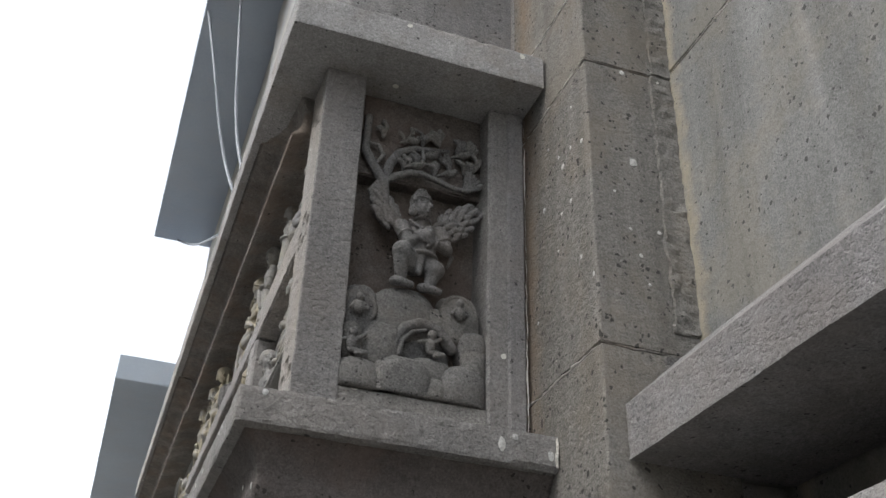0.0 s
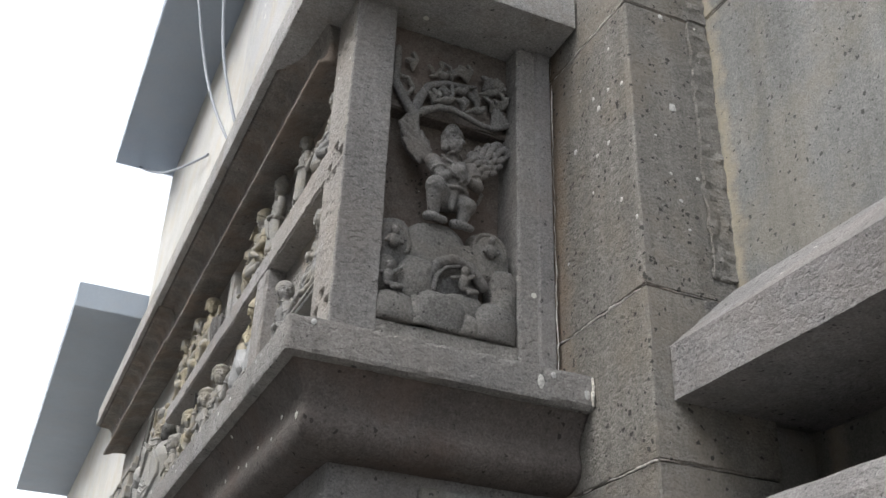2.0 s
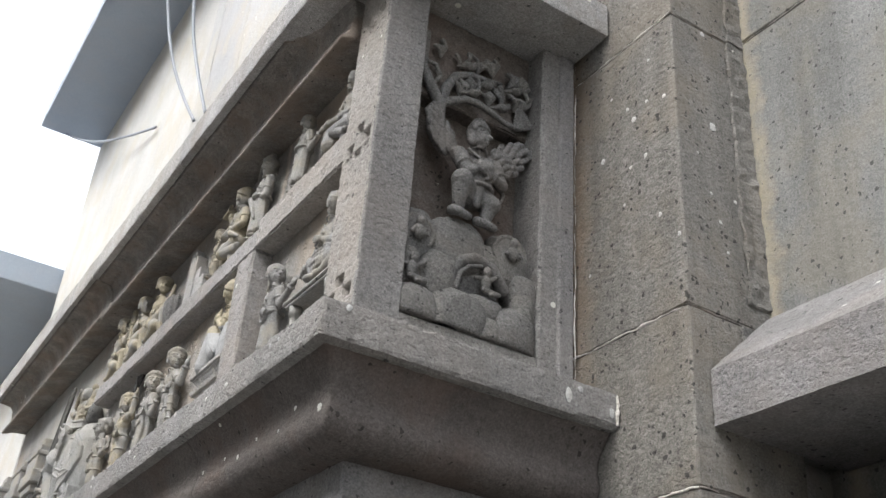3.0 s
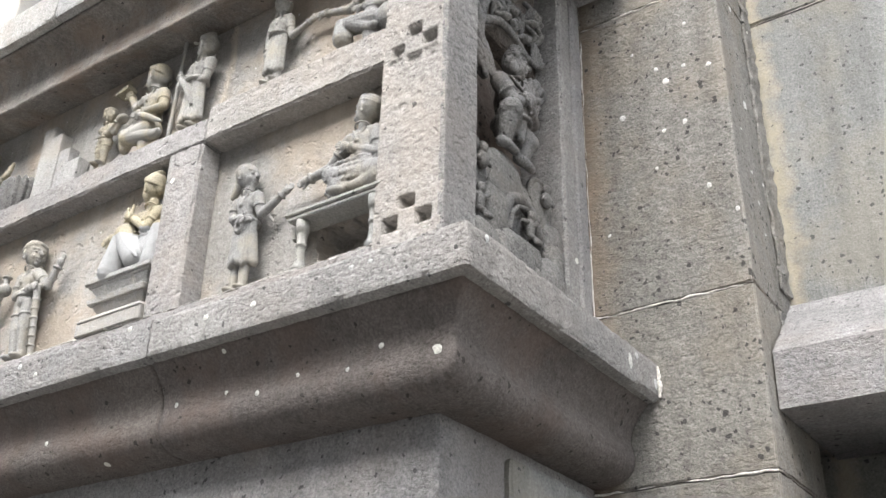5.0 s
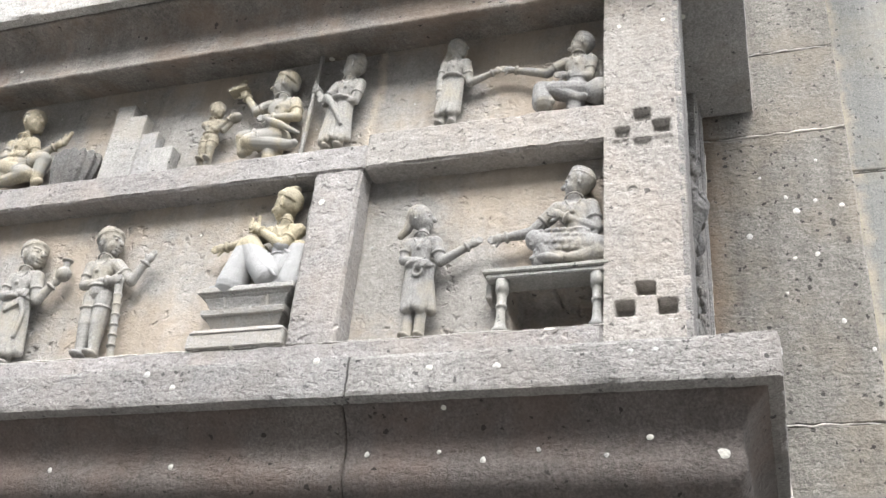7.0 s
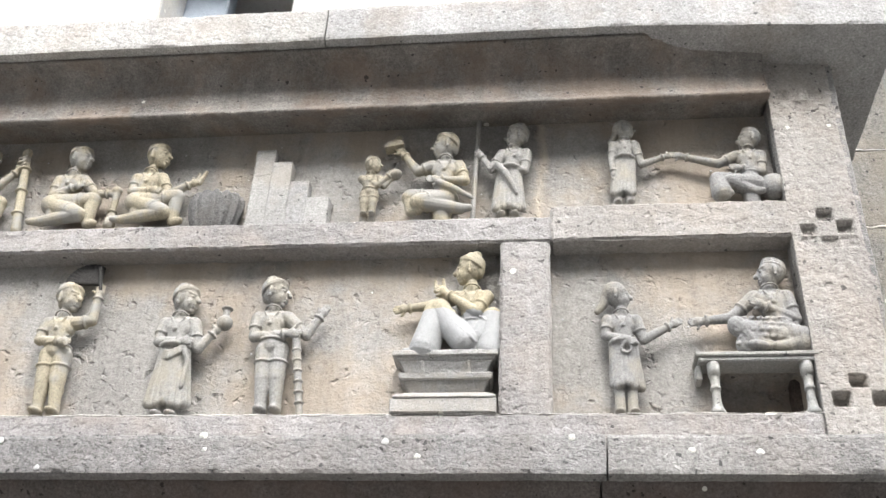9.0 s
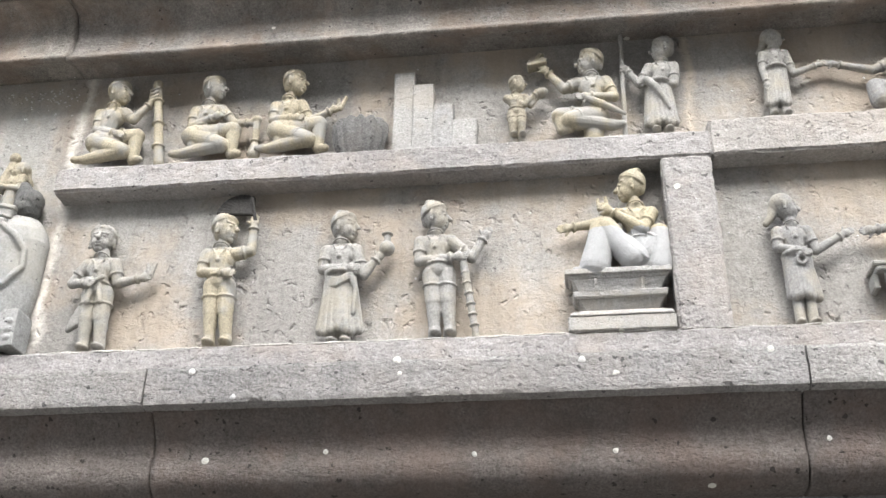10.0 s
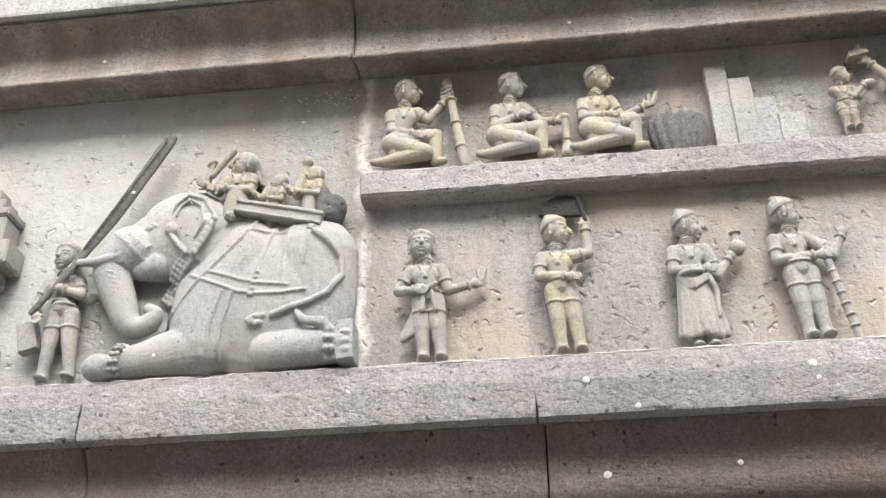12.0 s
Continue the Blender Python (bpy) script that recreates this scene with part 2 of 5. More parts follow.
def block(x0, x1, y0, y1, z0, z1, size=0.02, chip=0.0015, soft=0.004):
    """A dressed stone with a small worn arris and uneven faces, as vertices and faces."""
    def axis(a, b):
        inner = steps(a + soft, b - soft, size)
        return [a] + inner + [b]
    ax = [axis(x0, x1), axis(y0, y1), axis(z0, z1)]
    verts, faces, index = [], [], {}

    def vert(i, j, k):
        key = (i, j, k)
        if key not in index:
            p = [ax[0][i], ax[1][j], ax[2][k]]
            ends = [(i in (0, len(ax[0]) - 1)), (j in (0, len(ax[1]) - 1)), (k in (0, len(ax[2]) - 1))]
            if sum(ends) > 1:
                mid = [(x0 + x1) / 2, (y0 + y1) / 2, (z0 + z1) / 2]
                wear = soft * (0.35 + 0.9 * abs(noise.noise(Vector(p) * 30)))
                for a in range(3):
                    if ends[a]:
                        p[a] += wear if p[a] < mid[a] else -wear
            index[key] = len(verts)
            verts.append(wobble(p, chip))
        return index[key]
    for a, b, c in ((0, 1, 2), (1, 2, 0), (2, 0, 1)):
        for end in (0, len(ax[c]) - 1):
            for i in range(len(ax[a]) - 1):
                for j in range(len(ax[b]) - 1):
                    q = []
                    for di, dj in ((0, 0), (1, 0), (1, 1), (0, 1)):
                        key = [0, 0, 0]
                        key[a], key[b], key[c] = i + di, j + dj, end
                        q.append(vert(*key))
                    faces.append(q if end else q[::-1])
    return verts, faces


def stone_part(name, bounds, material, parent=None, label="", **kw):
    v, f = block(*bounds, **kw)
    return mesh_object(name, v, f, material, parent, label)


EDGE_X, EDGE_Y = 0.185, 1.53      # outer corner of the ledge and the cap


def sweep(name, profile, stations, material, parent=None, label="", chip=0.0014, worn=(), smooth=False, rise=0.0):
    """A moulding: profile points (inset, height) carried past the stations (x, y, inward x, inward y), closed at both ends. worn: heights of outer edges that are chipped. rise: how much higher it lies away from the corner."""
    verts, faces, m = [], [], len(profile)
    for x, y, ix, iy in stations:
        for d, z in profile:
            p = Vector((x + d * ix, y + d * iy, z))
            q = Vector((x, y, z))
            if d < 0.003 and worn and min(abs(z - h) for h in worn) < 0.008:
                near = 1 - min(abs(z - h) for h in worn) / 0.008
                bite = 0.0012 + 0.007 * max(0.0, noise.noise(q * 19) - 0.15) + 0.004 * max(0.0, noise.noise(q * 70) - 0.1)
                p += Vector((ix, iy, 0)) * bite * near
                p.z += (0.6 * bite if z < 2.15 or 2.99 < z < 3.04 else -0.6 * bite) * near
            if d < 0.05:
                p += Vector((ix, iy, 0)) * 0.004 * max(0.0, noise.noise(q * 85) - 0.3)
            p.z += rise * max(0.0, min(1.0, (y - EDGE_Y) / 0.5))
            verts.append(wobble(p, chip))
    for s in range(len(stations) - 1):
        for k in range(m):
            a, b = s * m + k, s * m + (k + 1) % m
            faces.append((a, b, b + m, a + m))
    faces.append(tuple(range(m - 1, -1, -1)))
    faces.append(tuple((len(stations) - 1) * m + k for k in range(m)))
    return mesh_object(name, verts, faces, material, parent, label, smooth)


def refine(points, size=0.012):
    out = []
    for (a, b), (c, d) in zip(points, points[1:] + points[:1]):
        n = max(1, round(math.hypot(c - a, d - b) / size))
        if abs(a - c) > 0.3 or abs(b - d) > 0.3:
            n = 2
        out += [(a + (c - a) * i / n, b + (d - b) * i / n) for i in range(n)]
    return out


def along(y0, y1):
    return [(EDGE_X, y, 1, 0) for y in steps(y0, y1, 0.007)]


def around(y_far, x_far, soft=0.007):
    """Stations from the frieze side round the corner, softened by a small radius, to the return side."""
    near = [(EDGE_X, y, 1, max(0.0, min(1.0, 1 - (y - EDGE_Y) / 0.36))) for y in steps(y_far, EDGE_Y + soft, 0.007)]
    turn = [(EDGE_X + soft * (1 - math.cos(radians(a))), EDGE_Y + soft * (1 - math.sin(radians(a))), 1, 1) for a in ((45,) if soft < 0.01 else (18, 36, 54, 72))]
    side = [(x, EDGE_Y, max(0.0, min(1.0, 1 - (x - EDGE_X) / 0.36)), 1) for x in steps(EDGE_X + soft, x_far, 0.007)]
    return near + turn + side


def structure(name, label, category):
    return tagged(new(name), label, category, kind="structure")


# ---- ground and the added closing wall ----
v, f = [], []
for i in range(41):
    for j in range(41):
        x, y = (i - 20) ** 3 * 0.05, (j - 20) ** 3 * 0.05
        v.append((x, y, 0.01 * noise.noise(Vector((x, y, 0)))))
f = [(i * 41 + j, (i + 1) * 41 + j, (i + 1) * 41 + j + 1, i * 41 + j + 1) for i in range(40) for j in range(40)]
tagged(mesh_object("ground", v, f, GROUND), "worn grey stone paving of the temple street", "ground", kind="structure")

# Out of view: added to keep horizon light off the frieze and cove.
street = structure("wall_street", "unseen plain wall added across the street to block low sky light", "wall")
stone_part("house_front", (-6.0, -5.2, -6.0, 8.0, 0.0, 6.6), GREY, street, size=0.8)

# ---- the projecting bay ----
bay = structure("wall_bay", "grey basalt wall of a projecting carved temple bay", "wall")
stone_part("core", (0.41, 0.95, 1.775, 4.88, 2.15, 3.0), BACK, bay, size=0.04)


def cut_face(name, ys, zs, depth, material, parent):
    """A tooled wall face that looks towards -x, with its relief given by depth(y, z)."""
    v = [(depth(y, z), y, z) for y in ys for z in zs]
    m = len(zs)
    f = [(i * m + k, i * m + k + 1, (i + 1) * m + k + 1, (i + 1) * m + k) for i in range(len(ys) - 1) for k in range(m - 1)]
    return mesh_object(name, v, f, material, parent, smooth=True)


def tooled(y, z):
    p = Vector((0.3, y, z))
    pock = max(0.0, noise.noise(p * 90) - 0.3)
    sunk = 0.0
    if abs(y - 1.846 + 0.006 * noise.noise(p * 40)) < 0.070 and 2.266 < z < 2.362 + 0.006 * noise.noise(p * 35):
        sunk = 0.06
    return 0.336 + 0.002 * noise.noise(p * 7) + 0.004 * pock + sunk


cut_face("tooled_face", steps(1.76, 4.87, 0.0045), steps(2.2, 2.97, 0.0045), tooled, BACK, bay)
stone_part("lower_wall", (0.31, 0.95, 1.655, 4.86, 0.0, 2.0), GREY, bay, size=0.05)
stone_part("lower_course", (0.472, 0.75, 1.643, 1.665, 1.70, 1.976), SMOOTH, bay, size=0.02, chip=0.003)
stone_part("base_strip", (0.287, 0.34, 1.7665, 4.88, 2.185, 2.268), ROUGH, bay, size=0.01, chip=0.003, soft=0.005)
stone_part("shelf", (0.287, 0.34, 2.18, 3.416, 2.602, 2.658), ROUGH, bay, size=0.01, chip=0.003, soft=0.005)
stone_part("shelf", (0.287, 0.34, 1.76, 2.183, 2.602, 2.68), ROUGH, bay, size=0.01, chip=0.003, soft=0.005)
stone_part("mullion", (0.287, 0.34, 2.185, 2.272, 2.262, 2.604), ROUGH, bay, size=0.01, chip=0.003, soft=0.005)

HOLES = [(1.706, 2.644, 0.013), (1.737, 2.611, 0.011), (1.675, 2.617, 0.014), (1.706, 2.584, 0.006), (1.741, 2.584, 0.003), (1.672, 2.584, 0.003),
         (1.706, 2.320, 0.024), (1.736, 2.288, 0.022), (1.675, 2.288, 0.022), (1.741, 2.925, 0.006), (1.678, 2.924, 0.006), (1.707, 2.895, 0.004)]


def pillar_face(y, z):
    d = 0.0
    for hy, hz, depth in HOLES:
        if abs(y - hy) < 0.0128 and abs(z - hz) < 0.0115:
            d = depth
    return 0.286 + d + 0.0012 * noise.noise(Vector((0, y, z)) * 60) + 0.0007 * noise.noise(Vector((5, y, z)) * 160)


cut_face("pillar_face", steps(1.642, 1.766, 0.003), steps(2.185, 3.02, 0.003), pillar_face, ROUGH, bay)
stone_part("corner_pillar", (0.3125, 0.372, 1.651, 1.767, 2.185, 3.0), GREY, bay)
stone_part("pillar_side", (0.2858, 0.3725, 1.64, 1.652, 2.185, 3.0), GREY, bay, soft=0.002, size=0.012, chip=0.002)
stone_part("pillar_return", (0.287, 0.3135, 1.762, 1.767, 2.185, 3.0), GREY, bay, soft=0.001)
stone_part("panel_stile", (0.66, 0.741, 1.64, 1.79, 2.185, 3.0), GREY, bay, size=0.012, chip=0.0025, soft=0.005)
stone_part("stile_rim", (0.703, 0.741, 1.634, 1.645, 2.19, 2.998), GREY, bay, size=0.012, chip=0.002, soft=0.004)
stone_part("panel_rail", (0.37, 0.662, 1.643, 1.72, 2.185, 2.268), GREY, bay, size=0.012, chip=0.002, soft=0.004)

# The recess's shade is put into the darker colour of these back plates.
stone_part("panel_back", (0.368, 0.664, 1.694, 1.79, 2.2, 2.49), SHADED, bay, size=0.015, chip=0.004)
stone_part("panel_back", (0.368, 0.664, 1.73, 1.79, 2.485, 2.785), SHADED, bay, size=0.015, chip=0.004)
stone_part("panel_back", (0.368, 0.664, 1.694, 1.79, 2.78, 3.0), SHADED, bay, size=0.015, chip=0.004)

LEDGE = refine([(0.0, 2.125), (0.0, 2.188), (0.04, 2.189)], 0.007)[:-5] + [(0.04, 2.189), (0.16, 2.19), (0.16, 2.125), (0.045, 2.123), (0.02, 2.122), (0.01, 2.123)]
COVE = refine([(0.018, 2.124), (0.028, 2.114), (0.038, 2.103), (0.047, 2.09), (0.053, 2.077), (0.055, 2.063), (0.053, 2.05), (0.050, 2.038), (0.051, 2.027), (0.055, 2.017), (0.062, 2.008), (0.073, 2.001), (0.088, 1.997), (0.105, 1.9955), (0.16, 1.995), (0.16, 2.124)], 0.008)
CAP = refine([(0.0, 3.0), (0.0, 3.088), (0.04, 3.091)], 0.007)[:-12] + [(0.04, 3.091), (0.2, 3.10), (0.2, 3.0), (0.1, 2.999), (0.05, 2.998), (0.02, 2.999)]
CORNICE = refine([(0.02, 3.026), (0.066, 3.02), (0.08, 3.0), (0.084, 2.97), (0.082, 2.945), (0.078, 2.925), (0.070, 2.911), (0.060, 2.903), (0.064, 2.897), (0.085, 2.903), (0.1, 2.912), (0.16, 2.918), (0.16, 3.026)])
ledge = structure("ledge", "weathered grey stone ledge under the carved frieze", "ledge")
cap = structure("cap_slab", "overhanging grey stone cap slab above the frieze", "ledge")
sweep("ledge_slab", LEDGE, around(2.105, 0.752), GREY, ledge, worn=(2.125, 2.188))
sweep("ledge_slab", LEDGE, along(2.108, 3.115), GREY, ledge, worn=(2.125, 2.188))
sweep("ledge_slab", LEDGE, along(3.118, 3.82), GREY, ledge, worn=(2.125, 2.188))
sweep("ledge_slab", LEDGE, along(3.823, 4.9), GREY, ledge, worn=(2.125, 2.188))
# The ledge's shade on the cove is part of its darker brown.
sweep("cove", COVE, around(2.115, 0.752, 0.004), SHADED, ledge, smooth=True)
sweep("cove", COVE, along(2.118, 3.105), SHADED, ledge, smooth=True)
sweep("cove", COVE, along(3.108, 3.815), SHADED, ledge, smooth=True)
sweep("cove", COVE, along(3.818, 4.88), SHADED, ledge, smooth=True)
sweep("cap_stone", CAP, around(2.62, 0.745), CAPSTONE, cap, worn=(3.0, 3.088), rise=0.029)
sweep("cap_stone", CAP, along(2.623, 3.69), CAPSTONE, cap, worn=(3.0, 3.088), rise=0.029)
sweep("cap_stone", CAP, along(3.693, 4.9), CAPSTONE, cap, worn=(3.0, 3.088), rise=0.033)
sweep("cornice", CORNICE, along(1.77, 3.43), STAINED, cap, smooth=True)
sweep("cornice", [(d - 0.006, z) for d, z in CORNICE], along(3.433, 4.88), STAINED, cap, smooth=True)

# ---- pilaster and main wall ----
pil = structure("wall_pilaster", "pitted grey basalt pilaster of large dressed blocks", "wall")
for z0, z1 in ((0.0, 0.65), (0.653, 1.30), (1.303, 1.986), (1.989, 2.293), (2.296, 2.937), (2.940, 3.161), (3.164, 3.8), (3.805, 4.5), (4.505, 7.0)):
    stone_part("stone_block", (0.752, 1.0, 1.355, 1.95, z0, z1), PITTED, pil, size=0.02, chip=0.002, soft=0.0028)
stone_part("stone_block", (0.897, 0.953, 1.349, 1.3565, 2.34, 2.936), PITTED, pil, size=0.008, chip=0.007, soft=0.003)
stone_part("stone_block", (0.903, 0.953, 1.350, 1.3565, 2.942, 3.5), PITTED, pil, size=0.008, chip=0.007, soft=0.003)
stone_part("stone_block", (0.872, 0.95, 1.350, 1.3565, 2.2, 2.292), PITTED, pil, size=0.008, chip=0.004, soft=0.003)
main = structure("wall_main", "smooth grey dressed stone wall of the temple", "wall")
for z0, z1 in ((0.0, 1.2), (1.203, 1.93), (2.104, 2.96), (2.964, 3.7), (3.704, 7.0)):
    stone_part("stone_block", (0.95, 1.4, -3.0, 1.5, z0, z1), SMOOTH, main, size=0.05)
stone_part("stone_block", (1.12, 1.4, -3.0, 1.5, 1.925, 2.11), SMOOTH, main, size=0.05)
stone_part("stone_block", (1.003, 1.4, 1.40, 1.95, 1.92, 2.115), SMOOTH, main, size=0.05)
side = structure("ledge_side", "splayed grey stone ledge along the main wall", "ledge")
SPLAY = refine([(0.79, 2.09), (0.79, 2.185), (0.94, 2.325), (1.1, 2.33), (1.1, 2.09)])
v = [(x, y, z) for y in steps(-3.0, 1.352, 0.03) for x, z in SPLAY]
m = len(SPLAY)
n = len(v) // m
f = [(s * m + k, s * m + (k + 1) % m, (s + 1) * m + (k + 1) % m, (s + 1) * m + k) for s in range(n - 1) for k in range(m)]
f += [tuple(range(m)), tuple((n - 1) * m + k for k in range(m))[::-1]]
mesh_object("ledge_slab", [wobble(p, 0.0018) for p in v], f, GREY, side)

low = structure("ledge_low", "rounded grey stone moulding low on the main wall", "ledge")
ROLL = refine([(0.93, 1.62), (0.80, 1.64), (0.77, 1.70), (0.76, 1.78), (0.77, 1.85), (0.79, 1.885), (0.82, 1.90), (0.97, 1.94), (1.1, 1.94), (1.1, 1.62)])
v = [(x, y, z) for y in steps(-3.0, 1.352, 0.03) for x, z in ROLL]
m = len(ROLL)
n = len(v) // m
f = [(s * m + k, s * m + (k + 1) % m, (s + 1) * m + (k + 1) % m, (s + 1) * m + k) for s in range(n - 1) for k in range(m)]
f += [tuple(range(m)), tuple((n - 1) * m + k for k in range(m))[::-1]]
mesh_object("moulding", [wobble(p, 0.0018) for p in v], f, GREY, low)

# ---- upper storey ----
upper = structure("wall_upper", "pale limewashed upper wall with a dark opening", "wall")
for y0, y1, z0, z1 in ((2.0, 2.75, 3.09, 4.6), (2.75, 3.06, 3.5, 4.6), (3.06, 3.17, 3.09, 4.6)):
    stone_part("wall_face", (0.315, 0.6, y0, y1, z0, z1), PALE, upper, size=0.05)
stone_part("wall_face", (0.335, 0.6, 3.165, 5.13, 3.09, 4.6), PALE, upper, size=0.05)
stone_part("wall_face", (0.33, 0.752, 1.72, 2.0, 3.09, 4.6), GREY, upper, size=0.03)
stone_part("inner_wall", (0.75, 0.95, 1.70, 5.13, 3.09, 4.6), GREY, upper, size=0.1)
stone_part("reveal", (0.42, 0.47, 2.95, 3.06, 3.09, 3.5), HAZE_BLUE, upper, size=0.05)
eave = structure("eave", "blue-grey overhanging eave slab of the upper wall", "eave")
stone_part("eave_slab", (0.02, 0.95, 1.0, 5.13, 4.6, 4.7), HAZE_BLUE, eave, size=0.06)
far = structure("eave_far", "blue-grey eave slab of the farther wall", "eave")
stone_part("eave_slab", (-0.02, 0.95, 5.15, 9.0, 3.72, 3.86), HAZE_BLUE, far, size=0.1)
stone_part("wall_face", (0.38, 0.95, 5.2, 9.0, 0.0, 3.72), PALE, far, size=0.1)


def bead(name, pts, r, material, parent, label=""):
    """An irregular thin bead through the points."""
    curve = bpy.data.curves.new(name, "CURVE")
    curve.dimensions, curve.bevel_depth, curve.bevel_resolution = "3D", r, 2
    sp = curve.splines.new("POLY")
    sp.points.add(len(pts) - 1)
    for q, p in zip(sp.points, pts):
        q.co = (*p, 1)
        q.radius = max(0.05, 0.75 + 1.3 * noise.noise(Vector(p) * 14) + 0.8 * noise.noise(Vector(p) * 60))
    curve.materials.append(material)
    ob = new(name, curve)
    ob.parent = parent
    return tagged(ob, label)


def rough_line(a, b, amount=0.002, size=0.008):
    a, b = Vector(a), Vector(b)
    m = max(2, int((b - a).length / size))
    return [a.lerp(b, i / m) + noise.noise_vector(a.lerp(b, i / m) * 45) * amount for i in range(m + 1)]


for z in (1.9875, 2.2945, 2.9385, 3.1625):
    bead("mortar_joint", rough_line((0.7532, 1.356, z), (0.7532, 1.70, z), 0.003, 0.005), 0.0019, MORTAR, pil)
    bead("mortar_joint", rough_line((0.753, 1.3565, z), (0.94, 1.3565, z), 0.002), 0.0014, STAINED, pil)
bead("mortar_joint", rough_line((0.7425, 1.6345, 2.2), (0.7425, 1.6345, 2.985), 0.0025), 0.0011, MORTAR, bay)
for k in range(3):
    bead("mortar_joint", rough_line((0.747, 1.529 - 0.002 * k, 2.128 + 0.008 * k), (0.749, 1.529 - 0.002 * k, 2.182 - 0.012 * k), 0.004, 0.004), 0.002, MORTAR, ledge)
# Lime at the joins; these pale beads also imitate edges catching light.
bead("mortar_joint", rough_line((0.2885, 1.65, 2.1895), (0.2885, 4.85, 2.1895)), 0.0022, MORTAR, bay)
bead("mortar_joint", rough_line((0.2885, 1.64, 2.267), (0.2885, 4.85, 2.267)), 0.0014, MORTAR, bay)
bead("mortar_joint", rough_line((0.951, -1.5, 2.962), (0.951, 1.35, 2.962)), 0.0016, MORTAR, main)


def cable(pts):
    curve = bpy.data.curves.new("cable", "CURVE")
    curve.dimensions, curve.bevel_depth, curve.bevel_resolution = "3D", 0.006, 2
    sp = curve.splines.new("NURBS")
    sp.points.add(len(pts) - 1)
    for q, p in zip(sp.points, pts):
        q.co = (*p, 1)
    sp.use_endpoint_u, sp.order_u = True, 3
    curve.materials.append(CABLE)
    return tagged(new("cable", curve), "thin grey cable hanging down the upper wall from the eave", "cable", "hanging cables")


CABLE = bpy.data.materials.new("grey_cable_sheath")
CABLE.use_nodes = True
CABLE.node_tree.nodes["Principled BSDF"].inputs["Base Color"].default_value = (0.22, 0.24, 0.27, 1)
CABLE.node_tree.nodes["Principled BSDF"].inputs["Roughness"].default_value = 0.5
cable([(0.30, 3.06, 3.50), (0.24, 3.16, 3.68), (0.17, 3.24, 3.98), (0.10, 3.22, 4.30), (0.03, 3.25, 4.62)])
cable([(0.30, 2.94, 3.46), (0.26, 3.0, 3.64), (0.21, 3.06, 3.90), (0.17, 3.04, 4.25), (0.14, 3.06, 4.61)])
cable([(0.32, 3.75, 3.90), (0.26, 4.3, 4.12), (0.2, 4.9, 4.45), (0.15, 5.12, 4.605)])


# ---- white lichen spots and lime splashes on the stones ----
def lichen(parent, at, normal, radius, tall=1.0):
    """A thin irregular crust that follows the stone's face."""
    nv = Vector(normal).normalized()
    up = Vector((0, 0, 1))
    side = up.cross(nv).normalized()
    up = nv.cross(side)
    c = Vector(at) + nv * 0.0012
    radius *= 0.8
    verts = [tuple(c + nv * 0.0003)]
    n = 14
    for ring, lift in ((0.75, 0.0002), (1.0, -0.0007)):
        for k in range(n):
            a = k * 2 * math.pi / n
            r = radius * ring * (1 + 0.45 * noise.noise(Vector((at[1] * 50 + math.cos(a) * 0.9, at[2] * 50 + math.sin(a) * 0.9, at[0] * 50))))
            verts.append(tuple(c + side * math.cos(a) * r + up * math.sin(a) * r * tall + nv * lift))
    faces = [(0, 1 + k, 1 + (k + 1) % n) for k in range(n)]
    faces += [(1 + k, 1 + n + k, 1 + n + (k + 1) % n, 1 + (k + 1) % n) for k in range(n)]
    mesh_object("lichen_spot", verts, faces, LICHEN, parent, "white lichen spot", smooth=True)


for y, z, r in ((3.042, 2.178, 7), (2.71, 2.163, 5), (2.433, 2.175, 7), (2.384, 2.152, 6), (2.157, 2.182, 7), (1.986, 2.161, 6), (1.891, 2.158, 7), (2.97, 2.134, 6), (1.715, 2.169, 5), (1.682, 2.169, 5), (2.715, 2.185, 8), (3.40, 2.18, 5)):
    lichen(ledge, (EDGE_X, y, z), (-1, 0, 0), r / 1000, 0.9)
for y, z, r in ((1.467, 2.741, 8), (1.484, 2.777, 5), (1.43, 2.764, 5), (1.384, 2.747, 6), (1.559, 2.693, 7), (1.48, 2.634, 5), (1.439, 2.64, 6), (1.408, 2.494, 6), (1.365, 2.434, 5), (1.50, 2.56, 4), (1.60, 2.45, 4), (1.42, 2.86, 5), (1.53, 2.83, 4)):
    lichen(pil, (0.752, y, z), (-1, 0, 0), r / 1000, 1.1)
for x, z, r in ((0.846, 2.70, 13), (0.837, 2.927, 8), (0.827, 2.542, 5), (0.889, 2.548, 6), (0.845, 2.488, 5), (0.858, 2.429, 4), (0.80, 2.62, 4), (0.91, 2.80, 4)):
    lichen(pil, (x, 1.355, z), (0, -1, 0), r / 1000, 0.9)
for x, z, r, tall in ((0.644, 2.158, 8, 2.0), (0.669, 2.174, 7, 1.0), (0.228, 2.178, 6, 1.2), (0.737, 2.15, 6, 2.2)):
    lichen(ledge, (x, EDGE_Y, z), (0, -1, 0), r / 1000, tall)
for y, z, r in ((1.608, 2.048, 9), (1.698, 2.072, 5), (1.842, 2.06, 4), (1.753, 2.05, 4), (1.979, 2.06, 4), (1.917, 2.048, 5), (2.083, 2.06, 5), (2.39, 2.05, 5), (2.60, 2.05, 5), (2.83, 2.06, 5), (3.02, 2.05, 7), (2.95, 2.035, 5)):
    lichen(ledge, (EDGE_X + 0.052, y, z), (-1, 0, 0), r / 1000)


spread = random.Random(5)
